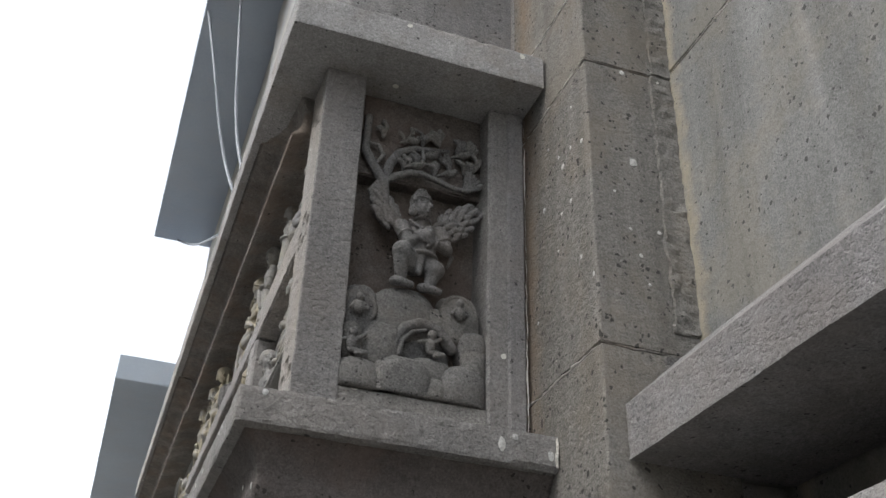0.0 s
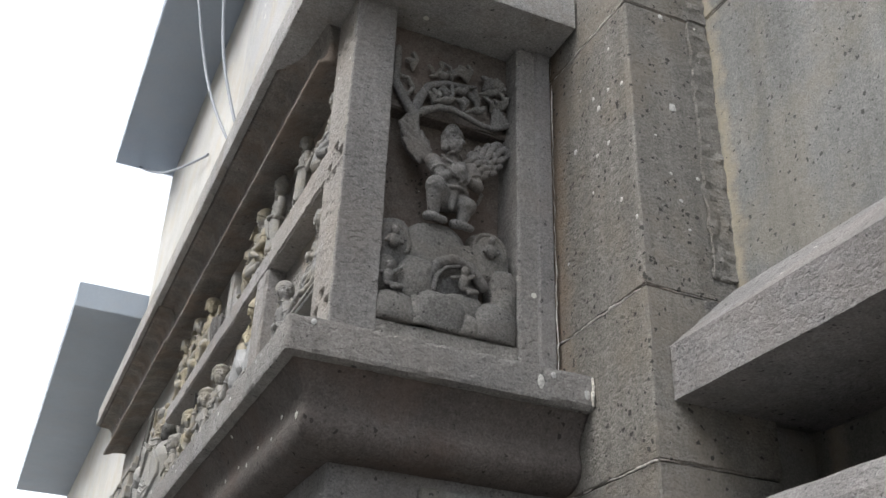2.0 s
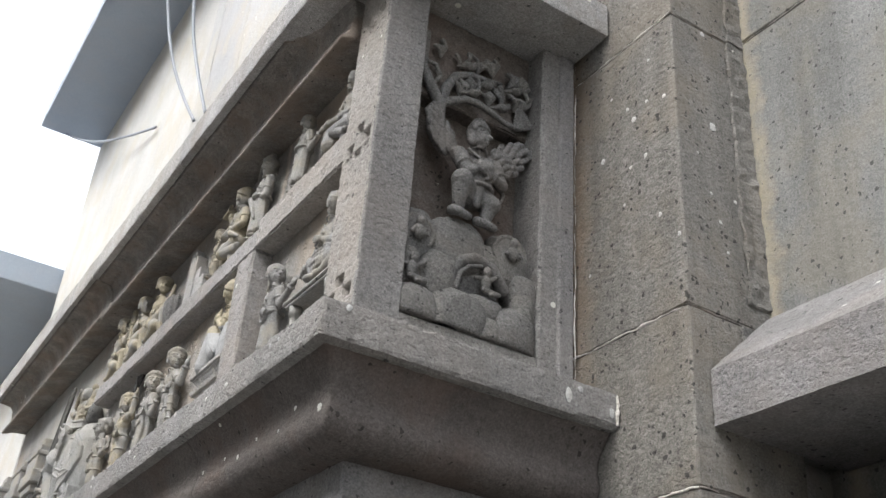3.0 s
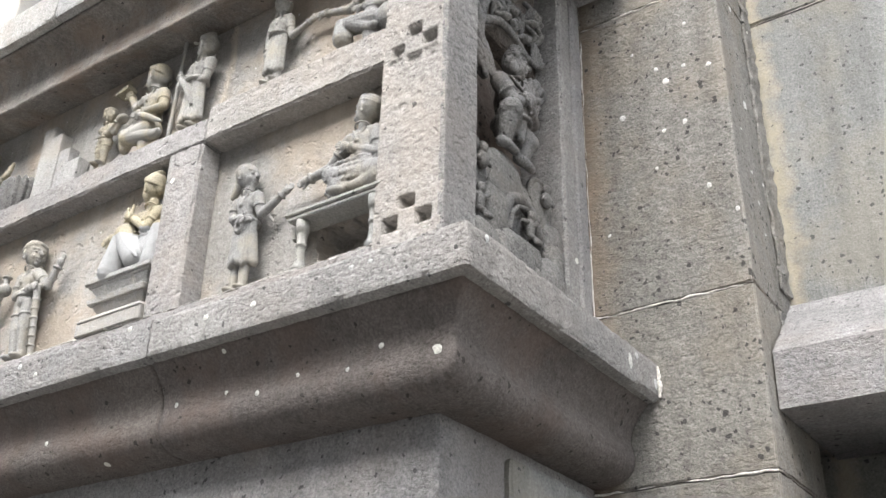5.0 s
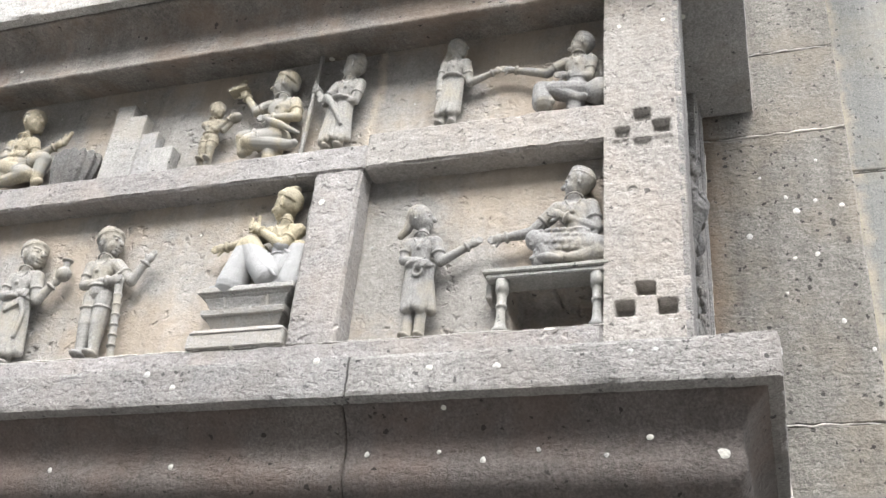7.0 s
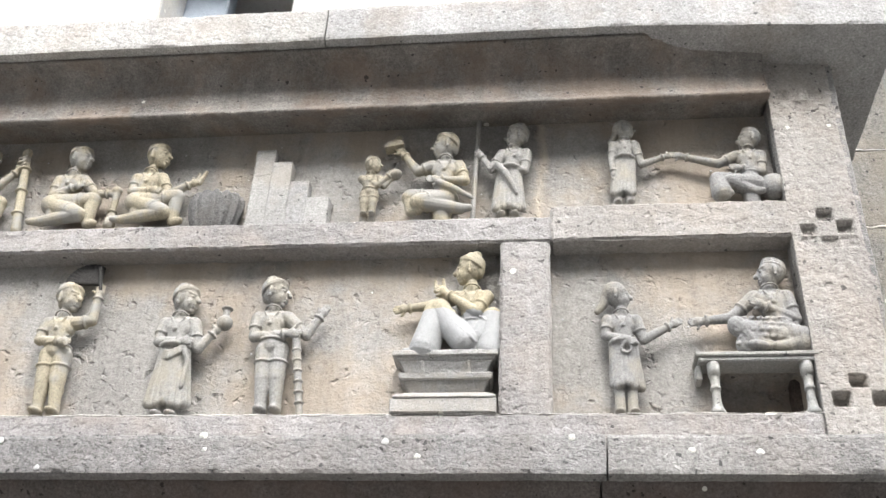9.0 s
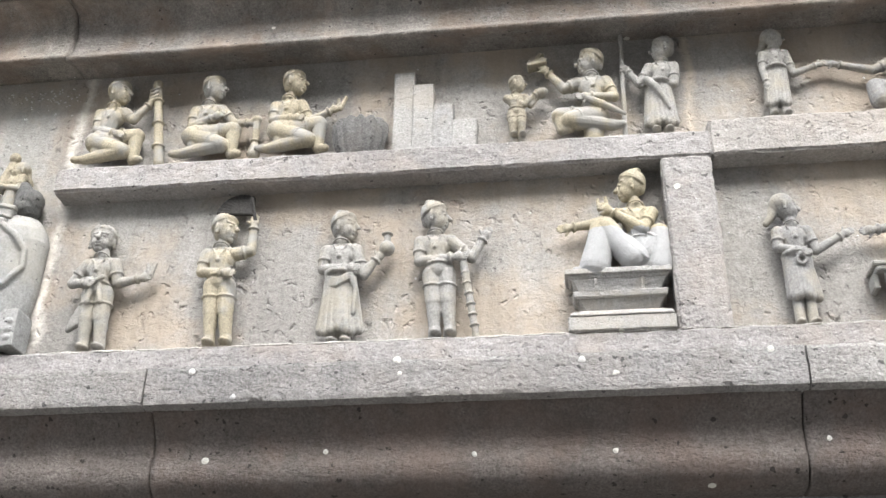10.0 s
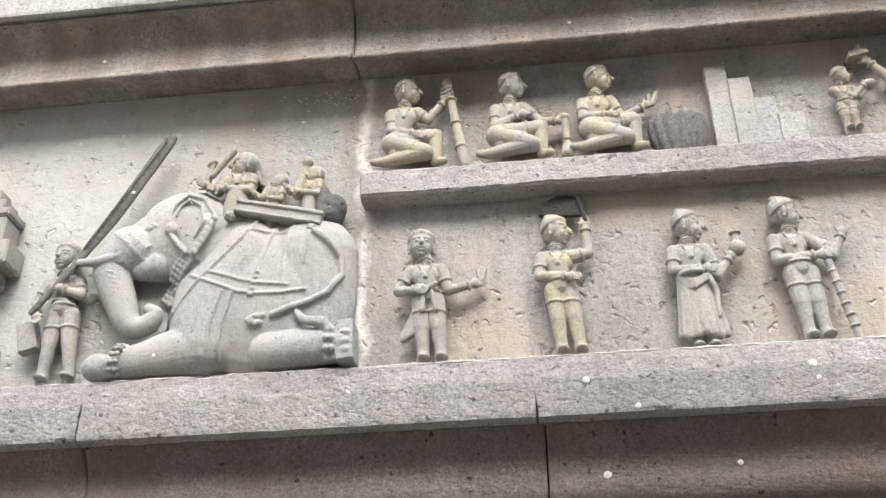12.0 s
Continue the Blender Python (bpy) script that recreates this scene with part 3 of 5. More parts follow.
for k in range(70):
    y, z = spread.uniform(3.44, 4.0), spread.uniform(2.3, 2.9)
    lichen(bay, (0.334, y, z), (-1, 0, 0), spread.choice((0.0018, 0.0025, 0.0025, 0.0045)), spread.uniform(0.7, 1.3))
for k in range(60):
    y, z = 3.5 + spread.gauss(0, 0.045), 2.872 + spread.gauss(0, 0.016)
    lichen(bay, (0.334, y, z), (-1, 0, 0), spread.uniform(0.0012, 0.0035), spread.uniform(0.5, 1.2))
for k in range(26):
    lichen(bay, (0.334, spread.uniform(1.8, 3.4), spread.choice((spread.uniform(2.3, 2.58), spread.uniform(2.72, 2.9)))), (-1, 0, 0), spread.uniform(0.0015, 0.003))


# ---- carved figures ----
class Carving:
    """Rounded masses in centimetres (right, out, up), fused into one carved mesh."""

    def __init__(self):
        self.v, self.f, self.masses = [], [], []

    def rings(self, rows, n):
        start = len(self.v)
        for row in rows:
            self.v += row
        for i in range(len(rows) - 1):
            for k in range(n):
                a, b = start + i * n + k, start + i * n + (k + 1) % n
                self.f.append((a, b, b + n, a + n))
        self.f.append(tuple(start + k for k in range(n))[::-1])
        last = start + (len(rows) - 1) * n
        self.f.append(tuple(last + k for k in range(n)))

    def limb(self, a, b, r, q=None, n=0):
        n = n or (12 if r < 2 else 26)
        a, b = Vector(a), Vector(b)
        q = r if q is None else q
        d = (b - a).normalized() if (b - a).length > 1e-6 else Vector((0, 0, 1))
        s = d.orthogonal().normalized()
        t = d.cross(s)
        rows = []
        for c, rad, angles in ((a, r, (-80, -50, -22, 0)), (b, q, (0, 22, 50, 80))):
            for ang in angles:
                o, w = c + d * rad * math.sin(radians(ang)), rad * math.cos(radians(ang))
                rows.append([tuple(o + (s * math.cos(k * 2 * math.pi / n) + t * math.sin(k * 2 * math.pi / n)) * w) for k in range(n)])
        self.rings(rows, n)

    def chain(self, pts, r, q=None):
        q = r if q is None else q
        m = len(pts) - 1
        for i in range(m):
            self.limb(pts[i], pts[i + 1], r + (q - r) * i / m, r + (q - r) * (i + 1) / m)

    def tube(self, points, flat=1.0, n=26):
        """A smooth mass through points (right, out, up, radius), its depth scaled by flat."""
        pts = [Vector(p[:3]) for p in points]
        fine = []
        for i in range(len(pts) - 1):
            p0, p1, p2, p3 = pts[max(0, i - 1)], pts[i], pts[i + 1], pts[min(len(pts) - 1, i + 2)]
            for k in range(6):
                t = k / 6
                at = 0.5 * (2 * p1 + (p2 - p0) * t + (2 * p0 - 5 * p1 + 4 * p2 - p3) * t * t + (3 * p1 - p0 - 3 * p2 + p3) * t ** 3)
                fine.append((at, points[i][3] + (points[i + 1][3] - points[i][3]) * t))
        fine.append((pts[-1], points[-1][3]))
        self.masses += [(at, r, r, flat * r, 0.0) for at, r in fine]
        ends = [fine[0]] * 3 + fine + [fine[-1]] * 3
        rows = []
        for i, (at, r) in enumerate(ends):
            j = min(max(i - 3, 0), len(fine) - 1)
            d = (fine[min(j + 1, len(fine) - 1)][0] - fine[max(j - 1, 0)][0]).normalized()
            across = Vector((-d.z, 0, d.x)).normalized()
            out = Vector((0, 1, 0))
            over = (i - 3 if i < 3 else max(0, i - len(fine) - 2)) / 3
            w = r * math.sqrt(max(0.02, 1 - over * over * 0.96))
            o = at + d * r * over
            rows.append([tuple(o + across * w * math.cos(k * 2 * math.pi / n) + out * w * flat * math.sin(k * 2 * math.pi / n)) for k in range(n)])
        self.rings(rows, n)

    def ball(self, c, size, turn=0.0, n=14):
        rot = Matrix.Rotation(radians(-turn), 3, "Y")
        self.masses.append((Vector(c), size[0], size[2], size[1], radians(turn)))
        rows = []
        for i in range(1, 11):
            ang = radians(-90 + i * 180 / 11)
            row = []
            for k in range(n):
                p = Vector((math.cos(ang) * math.cos(k * 2 * math.pi / n) * size[0], math.cos(ang) * math.sin(k * 2 * math.pi / n) * size[1], math.sin(ang) * size[2]))
                row.append(tuple(Vector(c) + rot @ p))
            rows.append(row)
        self.rings(rows, n)

    def slab(self, c, half, turn=0.0):
        rot = Matrix.Rotation(radians(-turn), 3, "Y")
        rows = []
        for z in (-1, 1):
            rows.append([tuple(Vector(c) + rot @ Vector((x * half[0], y * half[1], z * half[2]))) for x, y in ((-1, -1), (1, -1), (1, 1), (-1, 1))])
        self.rings(rows, 4)

    def hoop(self, c, radius, r, axis=(0, 0, 1), squash=1.0, n=16):
        d = Vector(axis).normalized()
        s = d.orthogonal().normalized()
        t = d.cross(s)
        pts = [Vector(c) + (s * math.cos(k * 2 * math.pi / n) + t * math.sin(k * 2 * math.pi / n) * squash) * radius for k in range(n)]
        for k in range(n):
            self.limb(pts[k], pts[(k + 1) % n], r, n=6)

    def finish(self, name, material, m, label, category="statue", group="", voxel=0.13):
        verts = [(x / 100, -w / 100, z / 100) for x, w, z in self.v]
        faces = [tuple(reversed(f)) for f in self.f]
        ob = mesh_object(name, verts, faces, material, smooth=True)
        bm = bmesh.new()
        bm.from_mesh(ob.data)
        bmesh.ops.recalc_face_normals(bm, faces=bm.faces[:])
        bm.to_mesh(ob.data)
        bm.free()
        r = ob.modifiers.new("fuse", "REMESH")
        r.mode, r.voxel_size, r.use_smooth_shade = "VOXEL", voxel / 100, True
        s = ob.modifiers.new("wear", "SMOOTH")
        s.factor, s.iterations = 0.3, 1
        ob.matrix_world = m
        return tagged(ob, label, category, group)


def head(c, at, size=1.0, face=45.0, hat="turban"):
    """A simple carved head: skull, jaw, nose, brow, ears and what it wears. face: degrees turned to the right."""
    s = size * 1.2
    p = Vector(at) - Vector((0, 0, 0.2 * size))
    f = Vector((math.sin(radians(face)), math.cos(radians(face)), 0))
    side = Vector((f.y, -f.x, 0))
    up = Vector((0, 0, 1))

    def at_(a, b, h):
        return p + (f * a + side * b + up * h) * s
    c.ball(at_(-0.2, 0, 0.4), (1.82 * s, 1.82 * s, 2.1 * s))
    c.ball(at_(0.38, 0, -0.5), (1.42 * s, 1.42 * s, 1.75 * s))
    c.ball(at_(0.95, 0, -1.85), (0.6 * s, 0.6 * s, 0.45 * s), n=10)
    c.limb(at_(1.55, 0, 0.5), at_(2.15, 0, -0.42), 0.24 * s, 0.38 * s, 8)
    for b in (-1, 1):
        c.limb(at_(1.58, b * 0.25, 0.66), at_(1.15, b * 1.15, 0.72), 0.24 * s, 0.2 * s, 6)
        c.ball(at_(1.45, b * 0.7, 0.15), (0.36 * s, 0.32 * s, 0.2 * s), n=8)
        c.ball(at_(1.05, b * 0.75, -0.75), (0.55 * s, 0.5 * s, 0.62 * s), n=8)
        c.ball(at_(-0.3, b * 1.8, -0.1), (0.3 * s, 0.36 * s, 0.75 * s), n=8)
        c.ball(at_(-0.3, b * 1.85, -0.95), (0.28 * s, 0.28 * s, 0.3 * s), n=8)
    c.limb(at_(1.72, -0.36, -1.0), at_(1.72, 0.36, -1.0), 0.19 * s, n=6)
    c.limb(at_(1.6, -0.3, -1.42), at_(1.6, 0.3, -1.42), 0.2 * s, n=6)
    if hat in ("turban", "cap"):
        lean = (-f.x * 0.5, -f.y * 0.5, 1)
        c.ball(at_(-0.45, 0, 1.05), (1.98 * s, 1.98 * s, 1.75 * s), n=18)
        for h, r in ((0.85, 1.92), (1.2, 1.9)):
            c.hoop(at_(-0.3 - 0.12 * h, 0, h), r * s, 0.22 * s, lean, n=22)
        c.ball(at_(-1.5, 0, -0.1), (0.75 * s, 0.95 * s, 1.2 * s), n=12)
    if hat == "turban":
        for k in range(7):
            ang = radians(-105 + 35 * k)
            c.chain([at_(1.75 * math.cos(ang) - 0.4, 1.75 * math.sin(ang), 1.45 + 0.3 * math.cos(ang)), at_(1.05 * math.cos(ang) - 0.6, 1.05 * math.sin(ang), 2.45), at_(-0.95, 0, 2.9)], 0.3 * s, 0.34 * s)
        c.ball(at_(-1.05, 0, 2.75), (0.85 * s, 0.85 * s, 0.62 * s), n=12)
    elif hat == "crown":
        c.limb(at_(-0.1, 0, 1.2), at_(-0.3, 0, 3.5), 1.75 * s, 0.5 * s)
        for h, r in ((1.1, 1.9), (1.8, 1.65), (2.5, 1.25), (3.1, 0.95)):
            c.hoop(at_(0, 0, h), r * s, 0.2 * s)
        for b in (-1, 1):
            c.ball(at_(-0.1, b * 2.0, 0.7), (0.5 * s, 0.45 * s, 0.7 * s), n=8)
            c.ball(at_(-0.5, b * 1.8, -1.6), (0.8 * s, 0.7 * s, 1.1 * s), n=8)
    elif hat == "hair":
        c.ball(at_(-0.5, 0, 0.75), (2.0 * s, 2.0 * s, 1.9 * s))
        c.ball(at_(-1.2, 0, 0.5), (1.45 * s, 1.45 * s, 1.7 * s))
        c.chain([at_(-1.7, 0, 0.3), at_(-2.3, 0, -1.5), at_(-3.3, 0, -2.7)], 0.95 * s, 0.55 * s)
    elif hat == "shaven":
        c.ball(at_(-0.35, 0, 0.55), (1.9 * s, 1.9 * s, 1.95 * s))
        for h in (0.9, 1.3, 1.7):
            c.hoop(at_(-0.35 - 0.12 * h, 0, h), (2.08 - 0.26 * h) * s, 0.13 * s, (-f.x * 0.4, -f.y * 0.4, 1))


def arm(c, shoulder, elbow, hand, s=1.0, bands=True):
    a, b, h = Vector(shoulder), Vector(elbow), Vector(hand)
    c.limb(a, b, 1.2 * s, 0.98 * s)
    c.limb(a, a.lerp(b, 0.5), 1.34 * s, 1.22 * s)
    c.limb(b, h, 0.98 * s, 0.66 * s)
    d = (h - b).normalized()
    c.ball(h + d * 0.6 * s, (0.92 * s, 0.7 * s, 0.92 * s), n=10)
    perp = Vector((-d.z, 0, d.x))
    for k in (-1.5, -0.5, 0.5, 1.5):
        tip = h + d * (2.3 - 0.16 * k * k) * s + perp * 0.42 * k * s
        c.limb(h + d * 0.9 * s + perp * 0.34 * k * s, tip, 0.3 * s, 0.22 * s, 6)
    c.limb(h + d * 0.3 * s + perp * 0.5 * s, h + d * 1.0 * s + perp * 1.35 * s, 0.32 * s, 0.24 * s, 6)
    if bands:
        c.hoop(a.lerp(b, 0.56), 1.16 * s, 0.22 * s, b - a, n=14)
        c.hoop(b.lerp(h, 0.86), 0.82 * s, 0.26 * s, h - b, n=12)


def body(c, hip, chest, s=1.0):
    hp, ch = Vector(hip), Vector(chest)
    waist = hp.lerp(ch, 0.5)
    c.limb(hp + Vector((0, 0, 0.7)) * s, waist, 2.2 * s, 1.8 * s)
    c.limb(waist, ch, 1.85 * s, 2.15 * s)
    for k in (-1, 1):
        c.ball(ch + Vector((0.95 * k, 0.1, 0.2)) * s, (1.75 * s, 1.5 * s, 1.95 * s), 10 * k)
        c.limb(ch + Vector((0.4 * k, 0, 2.0)) * s, ch + Vector((2.3 * k, 0, 1.25)) * s, 1.05 * s, 1.12 * s)
    c.limb(ch, ch + Vector((0, 0.1, 3.8)) * s, 1.3 * s, 1.05 * s)
    c.hoop(ch + Vector((0, 0.3, 2.5)) * s, 1.5 * s, 0.2 * s, (0, -0.5, 1))
    c.limb(ch + Vector((-1.2, 1.5, 1.8)) * s, ch + Vector((0.1, 2.05, -0.4)) * s, 0.2 * s, n=6)
    c.limb(ch + Vector((1.2, 1.5, 1.8)) * s, ch + Vector((0.1, 2.05, -0.4)) * s, 0.2 * s, n=6)
    c.ball(ch + Vector((0.1, 2.0, -0.7)) * s, (0.45 * s, 0.4 * s, 0.45 * s), n=8)
    c.hoop(waist - Vector((0, 0, 0.5)) * s, 1.95 * s, 0.22 * s)


def legs_standing(c, hip, feet, s=1.0):
    """Two sturdy legs with short breeches, on a thin rough footing."""
    hp = Vector(hip)
    for sx, u in zip((-1.2, 1.2), feet):
        top, foot = hp + Vector((sx * s, 0, 0)), Vector((u, 2.6, 0.9))
        knee = top.lerp(foot, 0.52) + Vector((0, 0.3, 0))
        c.limb(top, knee, 1.75 * s, 1.42 * s)
        c.limb(knee, foot, 1.32 * s, 0.98 * s)
        c.ball(knee.lerp(foot, 0.35) + Vector((0, -0.1, 0)), (1.28 * s, 1.3 * s, 1.9 * s), 0, 12)
        c.limb(top, top.lerp(foot, 0.2), 1.8 * s, 1.62 * s)
        c.hoop(top.lerp(foot, 0.24) + Vector((0, 0.1, 0)), 1.68 * s, 0.24 * s)
        c.ball(foot + Vector((0.2, 0.9, -1.0)), (1.1 * s, 1.8 * s, 0.65 * s), 0, 12)
        c.limb(foot, foot + Vector((0, 0, -2.0)), 1.1 * s)
    c.hoop(hp + Vector((0, 0, 1.6)) * s, 2.3 * s, 0.26 * s)


def skirt(c, hip, foot_u, s=1.0, hem=1.4, wide=3.4, folds=9):
    hp = Vector(hip)
    low = Vector((foot_u, 2.4, hem))
    for k in range(folds):
        a = math.pi * (k + 0.5) / folds
        top = hp + Vector((-2.2 * s * math.cos(a), 1.3 * s * math.sin(a), 0.5))
        bot = low + Vector((-wide * math.cos(a), 1.7 * s * math.sin(a), 0.35 * math.sin(a * 5)))
        c.limb(top, bot, 0.7 * s, 0.85 * s, 8)
    c.limb(hp, low + Vector((0, 0, wide * 0.5)), 2.1 * s, wide * 0.72)
    c.hoop(hp + Vector((0, 0.1, 1.0)), 2.5 * s, 0.5 * s)
    for sx in (-1.0, 1.0):
        c.limb(low + Vector((sx, 0.2, 0)), (foot_u + sx, 2.6, -1.2), 1.0 * s)
        c.ball((foot_u + sx * 1.2, 3.4, -0.7), (1.0 * s, 1.6 * s, 0.6 * s), 0, 12)


def on_frieze(y, z):
    return pose(0.336, y, z, 0, 0, -90)


FR = "carved frieze figures"


def stander(y, z, label, hip, chest, hd, arms, feet=(-1.6, 1.6), wear="breeches", face=45, hat="turban", s=1.0, material=None, extra=None, wide=3.4, hem=1.4):
    c = Carving()
    body(c, hip, chest, s)
    ch = Vector(chest)
    for k, (elbow, hand) in zip((-1, 1), arms):
        arm(c, ch + Vector((2.6 * k * s, 0.1, 1.2 * s)), elbow, hand, s)
    head(c, hd, s, face, hat)
    if wear == "breeches":
        legs_standing(c, hip, feet, s)
    else:
        skirt(c, hip, (feet[0] + feet[1]) / 2, s, hem, wide)
    if extra:
        extra(c)
    return c.finish("carved_figure", material or FIGURE, on_frieze(y, z), label, "statue", FR)


def seated(y, z, label, hip, chest, hd, arms, legs, face=45, hat="turban", s=1.0, material=None, extra=None, seat_at=-1.5):
    c = Carving()
    body(c, hip, chest, s)
    ch, hp = Vector(chest), Vector(hip)
    for k, (elbow, hand) in zip((-1, 1), arms):
        arm(c, ch + Vector((2.6 * k * s, 0.1, 1.2 * s)), elbow, hand, s)
    for k, (knee, foot) in zip((-1, 1), legs):
        c.limb(hp + Vector((1.0 * k * s, 0.3, 0)), knee, 2.2 * s, 1.7 * s)
        c.limb(knee, foot, 1.6 * s, 1.05 * s)
        d = Vector((1.6 if foot[0] > knee[0] - 2 else -2.0, 0.5, -0.2)) * s
        c.limb(foot, Vector(foot) + d, 0.95 * s, 0.75 * s)
        c.hoop(hp.lerp(Vector(knee), 0.68), 1.95 * s, 0.22 * s, Vector(knee) - hp)
    c.limb(hp, (hp.x, hp.y, seat_at), 2.2 * s, 1.7 * s)
    head(c, hd, s, face, hat)
    if extra:
        extra(c)
    return c.finish("carved_figure", material or FIGURE, on_frieze(y, z), label, "statue", FR)


# lower band, from the mullion away from the corner
def staff_prop(c):
    c.limb((3.8, 3.8, 14.2), (6.2, 3.5, -1.2), 0.72, 0.6)
    for v in range(1, 13, 2):
        c.hoop((3.9 + (13.4 - v) * 0.16, 3.7, v), 0.7, 0.2, (0.16, 0, -1), n=10)


stander(2.665, 2.283, "carved stone figure in a turban leaning on a ribbed staff", (-0.4, 2.5, 11.6), (-1.1, 2.6, 16.8), (-1.1, 2.8, 23.0),
        [((-3.9, 3.2, 14.0), (2.6, 4.3, 14.0)), ((5.3, 2.6, 14.5), (7.5, 2.5, 18.6))], (-1.0, 1.6), face=84, extra=staff_prop)


def pot_prop(c):
    c.ball((7.4, 2.6, 17.3), (1.45, 1.4, 1.45))
    c.limb((7.4, 2.6, 18.2), (7.4, 2.6, 20.0), 0.62, 0.66)
    c.hoop((7.4, 2.6, 20.2), 0.8, 0.26)
    for k in range(5):
        c.chain([(-3.0 + 0.1 * k, 3.6, 11.6 - 0.45 * k), (-0.8, 4.9, 10.4 - 0.3 * k), (1.4, 4.5, 11.6 - 0.2 * k)], 0.32)
    c.chain([(1.6, 4.4, 11.4), (2.6, 4.2, 8.6), (2.4, 4.3, 4.0)], 0.55, 0.4)


stander(2.838, 2.283, "carved stone figure in a long pleated skirt raising a small pot", (-0.6, 2.5, 11.2), (-0.8, 2.6, 15.9), (-0.3, 2.8, 22.0),
        [((-3.8, 3.2, 13.3), (1.0, 4.5, 12.7)), ((3.4, 2.8, 12.0), (5.8, 2.6, 15.4))], (-0.9, 0.6), "skirt", face=74, extra=pot_prop, wide=3.5, hem=1.2)


stander(3.06, 2.283, "ochre-stained carved figure in a turban raising one arm", (-0.5, 2.5, 11.2), (-0.9, 2.6, 16.4), (-0.6, 2.8, 22.8),
        [((-4.0, 3.3, 13.9), (0.8, 4.6, 12.9)), ((4.5, 2.5, 18.2), (4.5, 2.5, 23.6))], (-1.1, 1.9), face=70, material=OCHRE)
c = Carving()
for k in range(11):
    ang = radians(172 - 11 * k)
    c.limb((3.9, 2.4, 26.2), (1.2 + 4.2 * math.cos(ang), 1.4, 26.8 + 3.9 * math.sin(ang)), 0.4, 0.55)
c.limb((4.7, 2.9, 24.6), (3.6, 2.9, 29.4), 0.36, 0.3)
c.finish("carved_fan", SHADE_BLACK, on_frieze(3.06, 2.283), "small carved stone fan held above a turban, shade painted in", "fan")


def tail_prop(c):
    for k in range(6):
        c.limb((-2.0, 3.4, 10.6), (-4.9 + 0.45 * k, 2.4 + 0.1 * k, 4.0 + 0.2 * k), 0.5, 0.6)
    for sx in (-1.4, 1.0):
        c.limb((sx * 0.4 - 0.4, 4.4, 12.6), (sx, 4.5, 8.4), 0.4, 0.5)
    c.chain([(-2.2, 4.6, 13.0), (-0.6, 5.0, 12.2), (0.9, 4.7, 13.2)], 0.45)
    for k in range(3):
        c.limb((8.4 + k * 0.3, 2.5, 14.4), (7.9 + k * 0.8, 2.5, 16.6), 0.36, 0.28)


stander(3.287, 2.283, "carved grey stone guard in a short belted coat, facing out", (-0.6, 2.5, 10.8), (-0.9, 2.6, 15.5), (-1.7, 2.8, 22.0),
        [((-5.7, 2.9, 13.0), (-2.4, 4.4, 12.2)), ((2.9, 2.6, 12.8), (7.0, 2.5, 13.7))], (-1.4, 1.6), face=8, extra=tail_prop)


def girl_flare(c):
    c.limb((1.2, 2.6, 9.6), (2.4, 2.2, 4.2), 1.3, 0.9)
    c.limb((0.6, 3.0, 9.0), (1.6, 2.6, 4.4), 1.1, 0.9)
    c.hoop((0.3, 4.6, 10.2), 0.8, 0.26, (0, 1, 0))
    c.chain([(-1.6, 3.6, 11.8), (0.2, 4.7, 11.2), (2.0, 3.8, 11.6)], 0.42)


stander(2.065, 2.283, "carved stone figure in a knee-length skirt reaching out one hand", (0.0, 2.5, 10.9), (-0.1, 2.6, 15.4), (-0.6, 2.8, 21.4),
        [((-2.9, 3.0, 13.4), (0.2, 4.4, 11.9)), ((3.3, 2.6, 12.8), (8.2, 2.5, 15.6))], (-0.9, 0.7), "skirt", face=88, hat="hair", s=0.88, extra=girl_flare, wide=1.9, hem=4.2)


def lap_prop(c):
    c.ball((-3.2, 2.8, 1.8), (5.4, 2.1, 3.0), 30)
    c.ball((1.6, 2.8, 0.6), (3.6, 2.1, 2.6), 0)
    c.limb((-7.4, 3.0, 3.6), (-3.4, 3.4, -0.4), 1.7, 1.4)
    for k in range(9):
        for j in range(5):
            u, v = -7.6 + k * 1.2 + 0.6 * (j % 2), 4.6 - j * 1.15 - 0.12 * k
            c.ball((u, 4.95 - 0.06 * (k - 4) ** 2 - 0.2 * abs(j - 2), v), (0.6, 0.32, 0.4), 20, 8)
    c.ball((-4.8, 4.8, -1.0), (1.9, 1.0, 0.8), -10)


seated(1.802, 2.397, "carved stone figure in a scaled robe seated on a low table", (0.2, 2.6, 1.4), (-1.4, 2.6, 8.0), (-0.7, 2.8, 13.9),
       [((-8.2, 2.5, 5.4), (-13.0, 2.5, 4.9)), ((2.2, 3.2, 4.6), (-3.2, 4.4, 6.8))], [((-6.4, 3.2, 2.8), (-4.6, 3.8, -0.8)), ((3.4, 3.0, 1.4), (0.0, 4.0, -0.8))],
       face=-90, hat="shaven", extra=lap_prop, seat_at=-1.0)


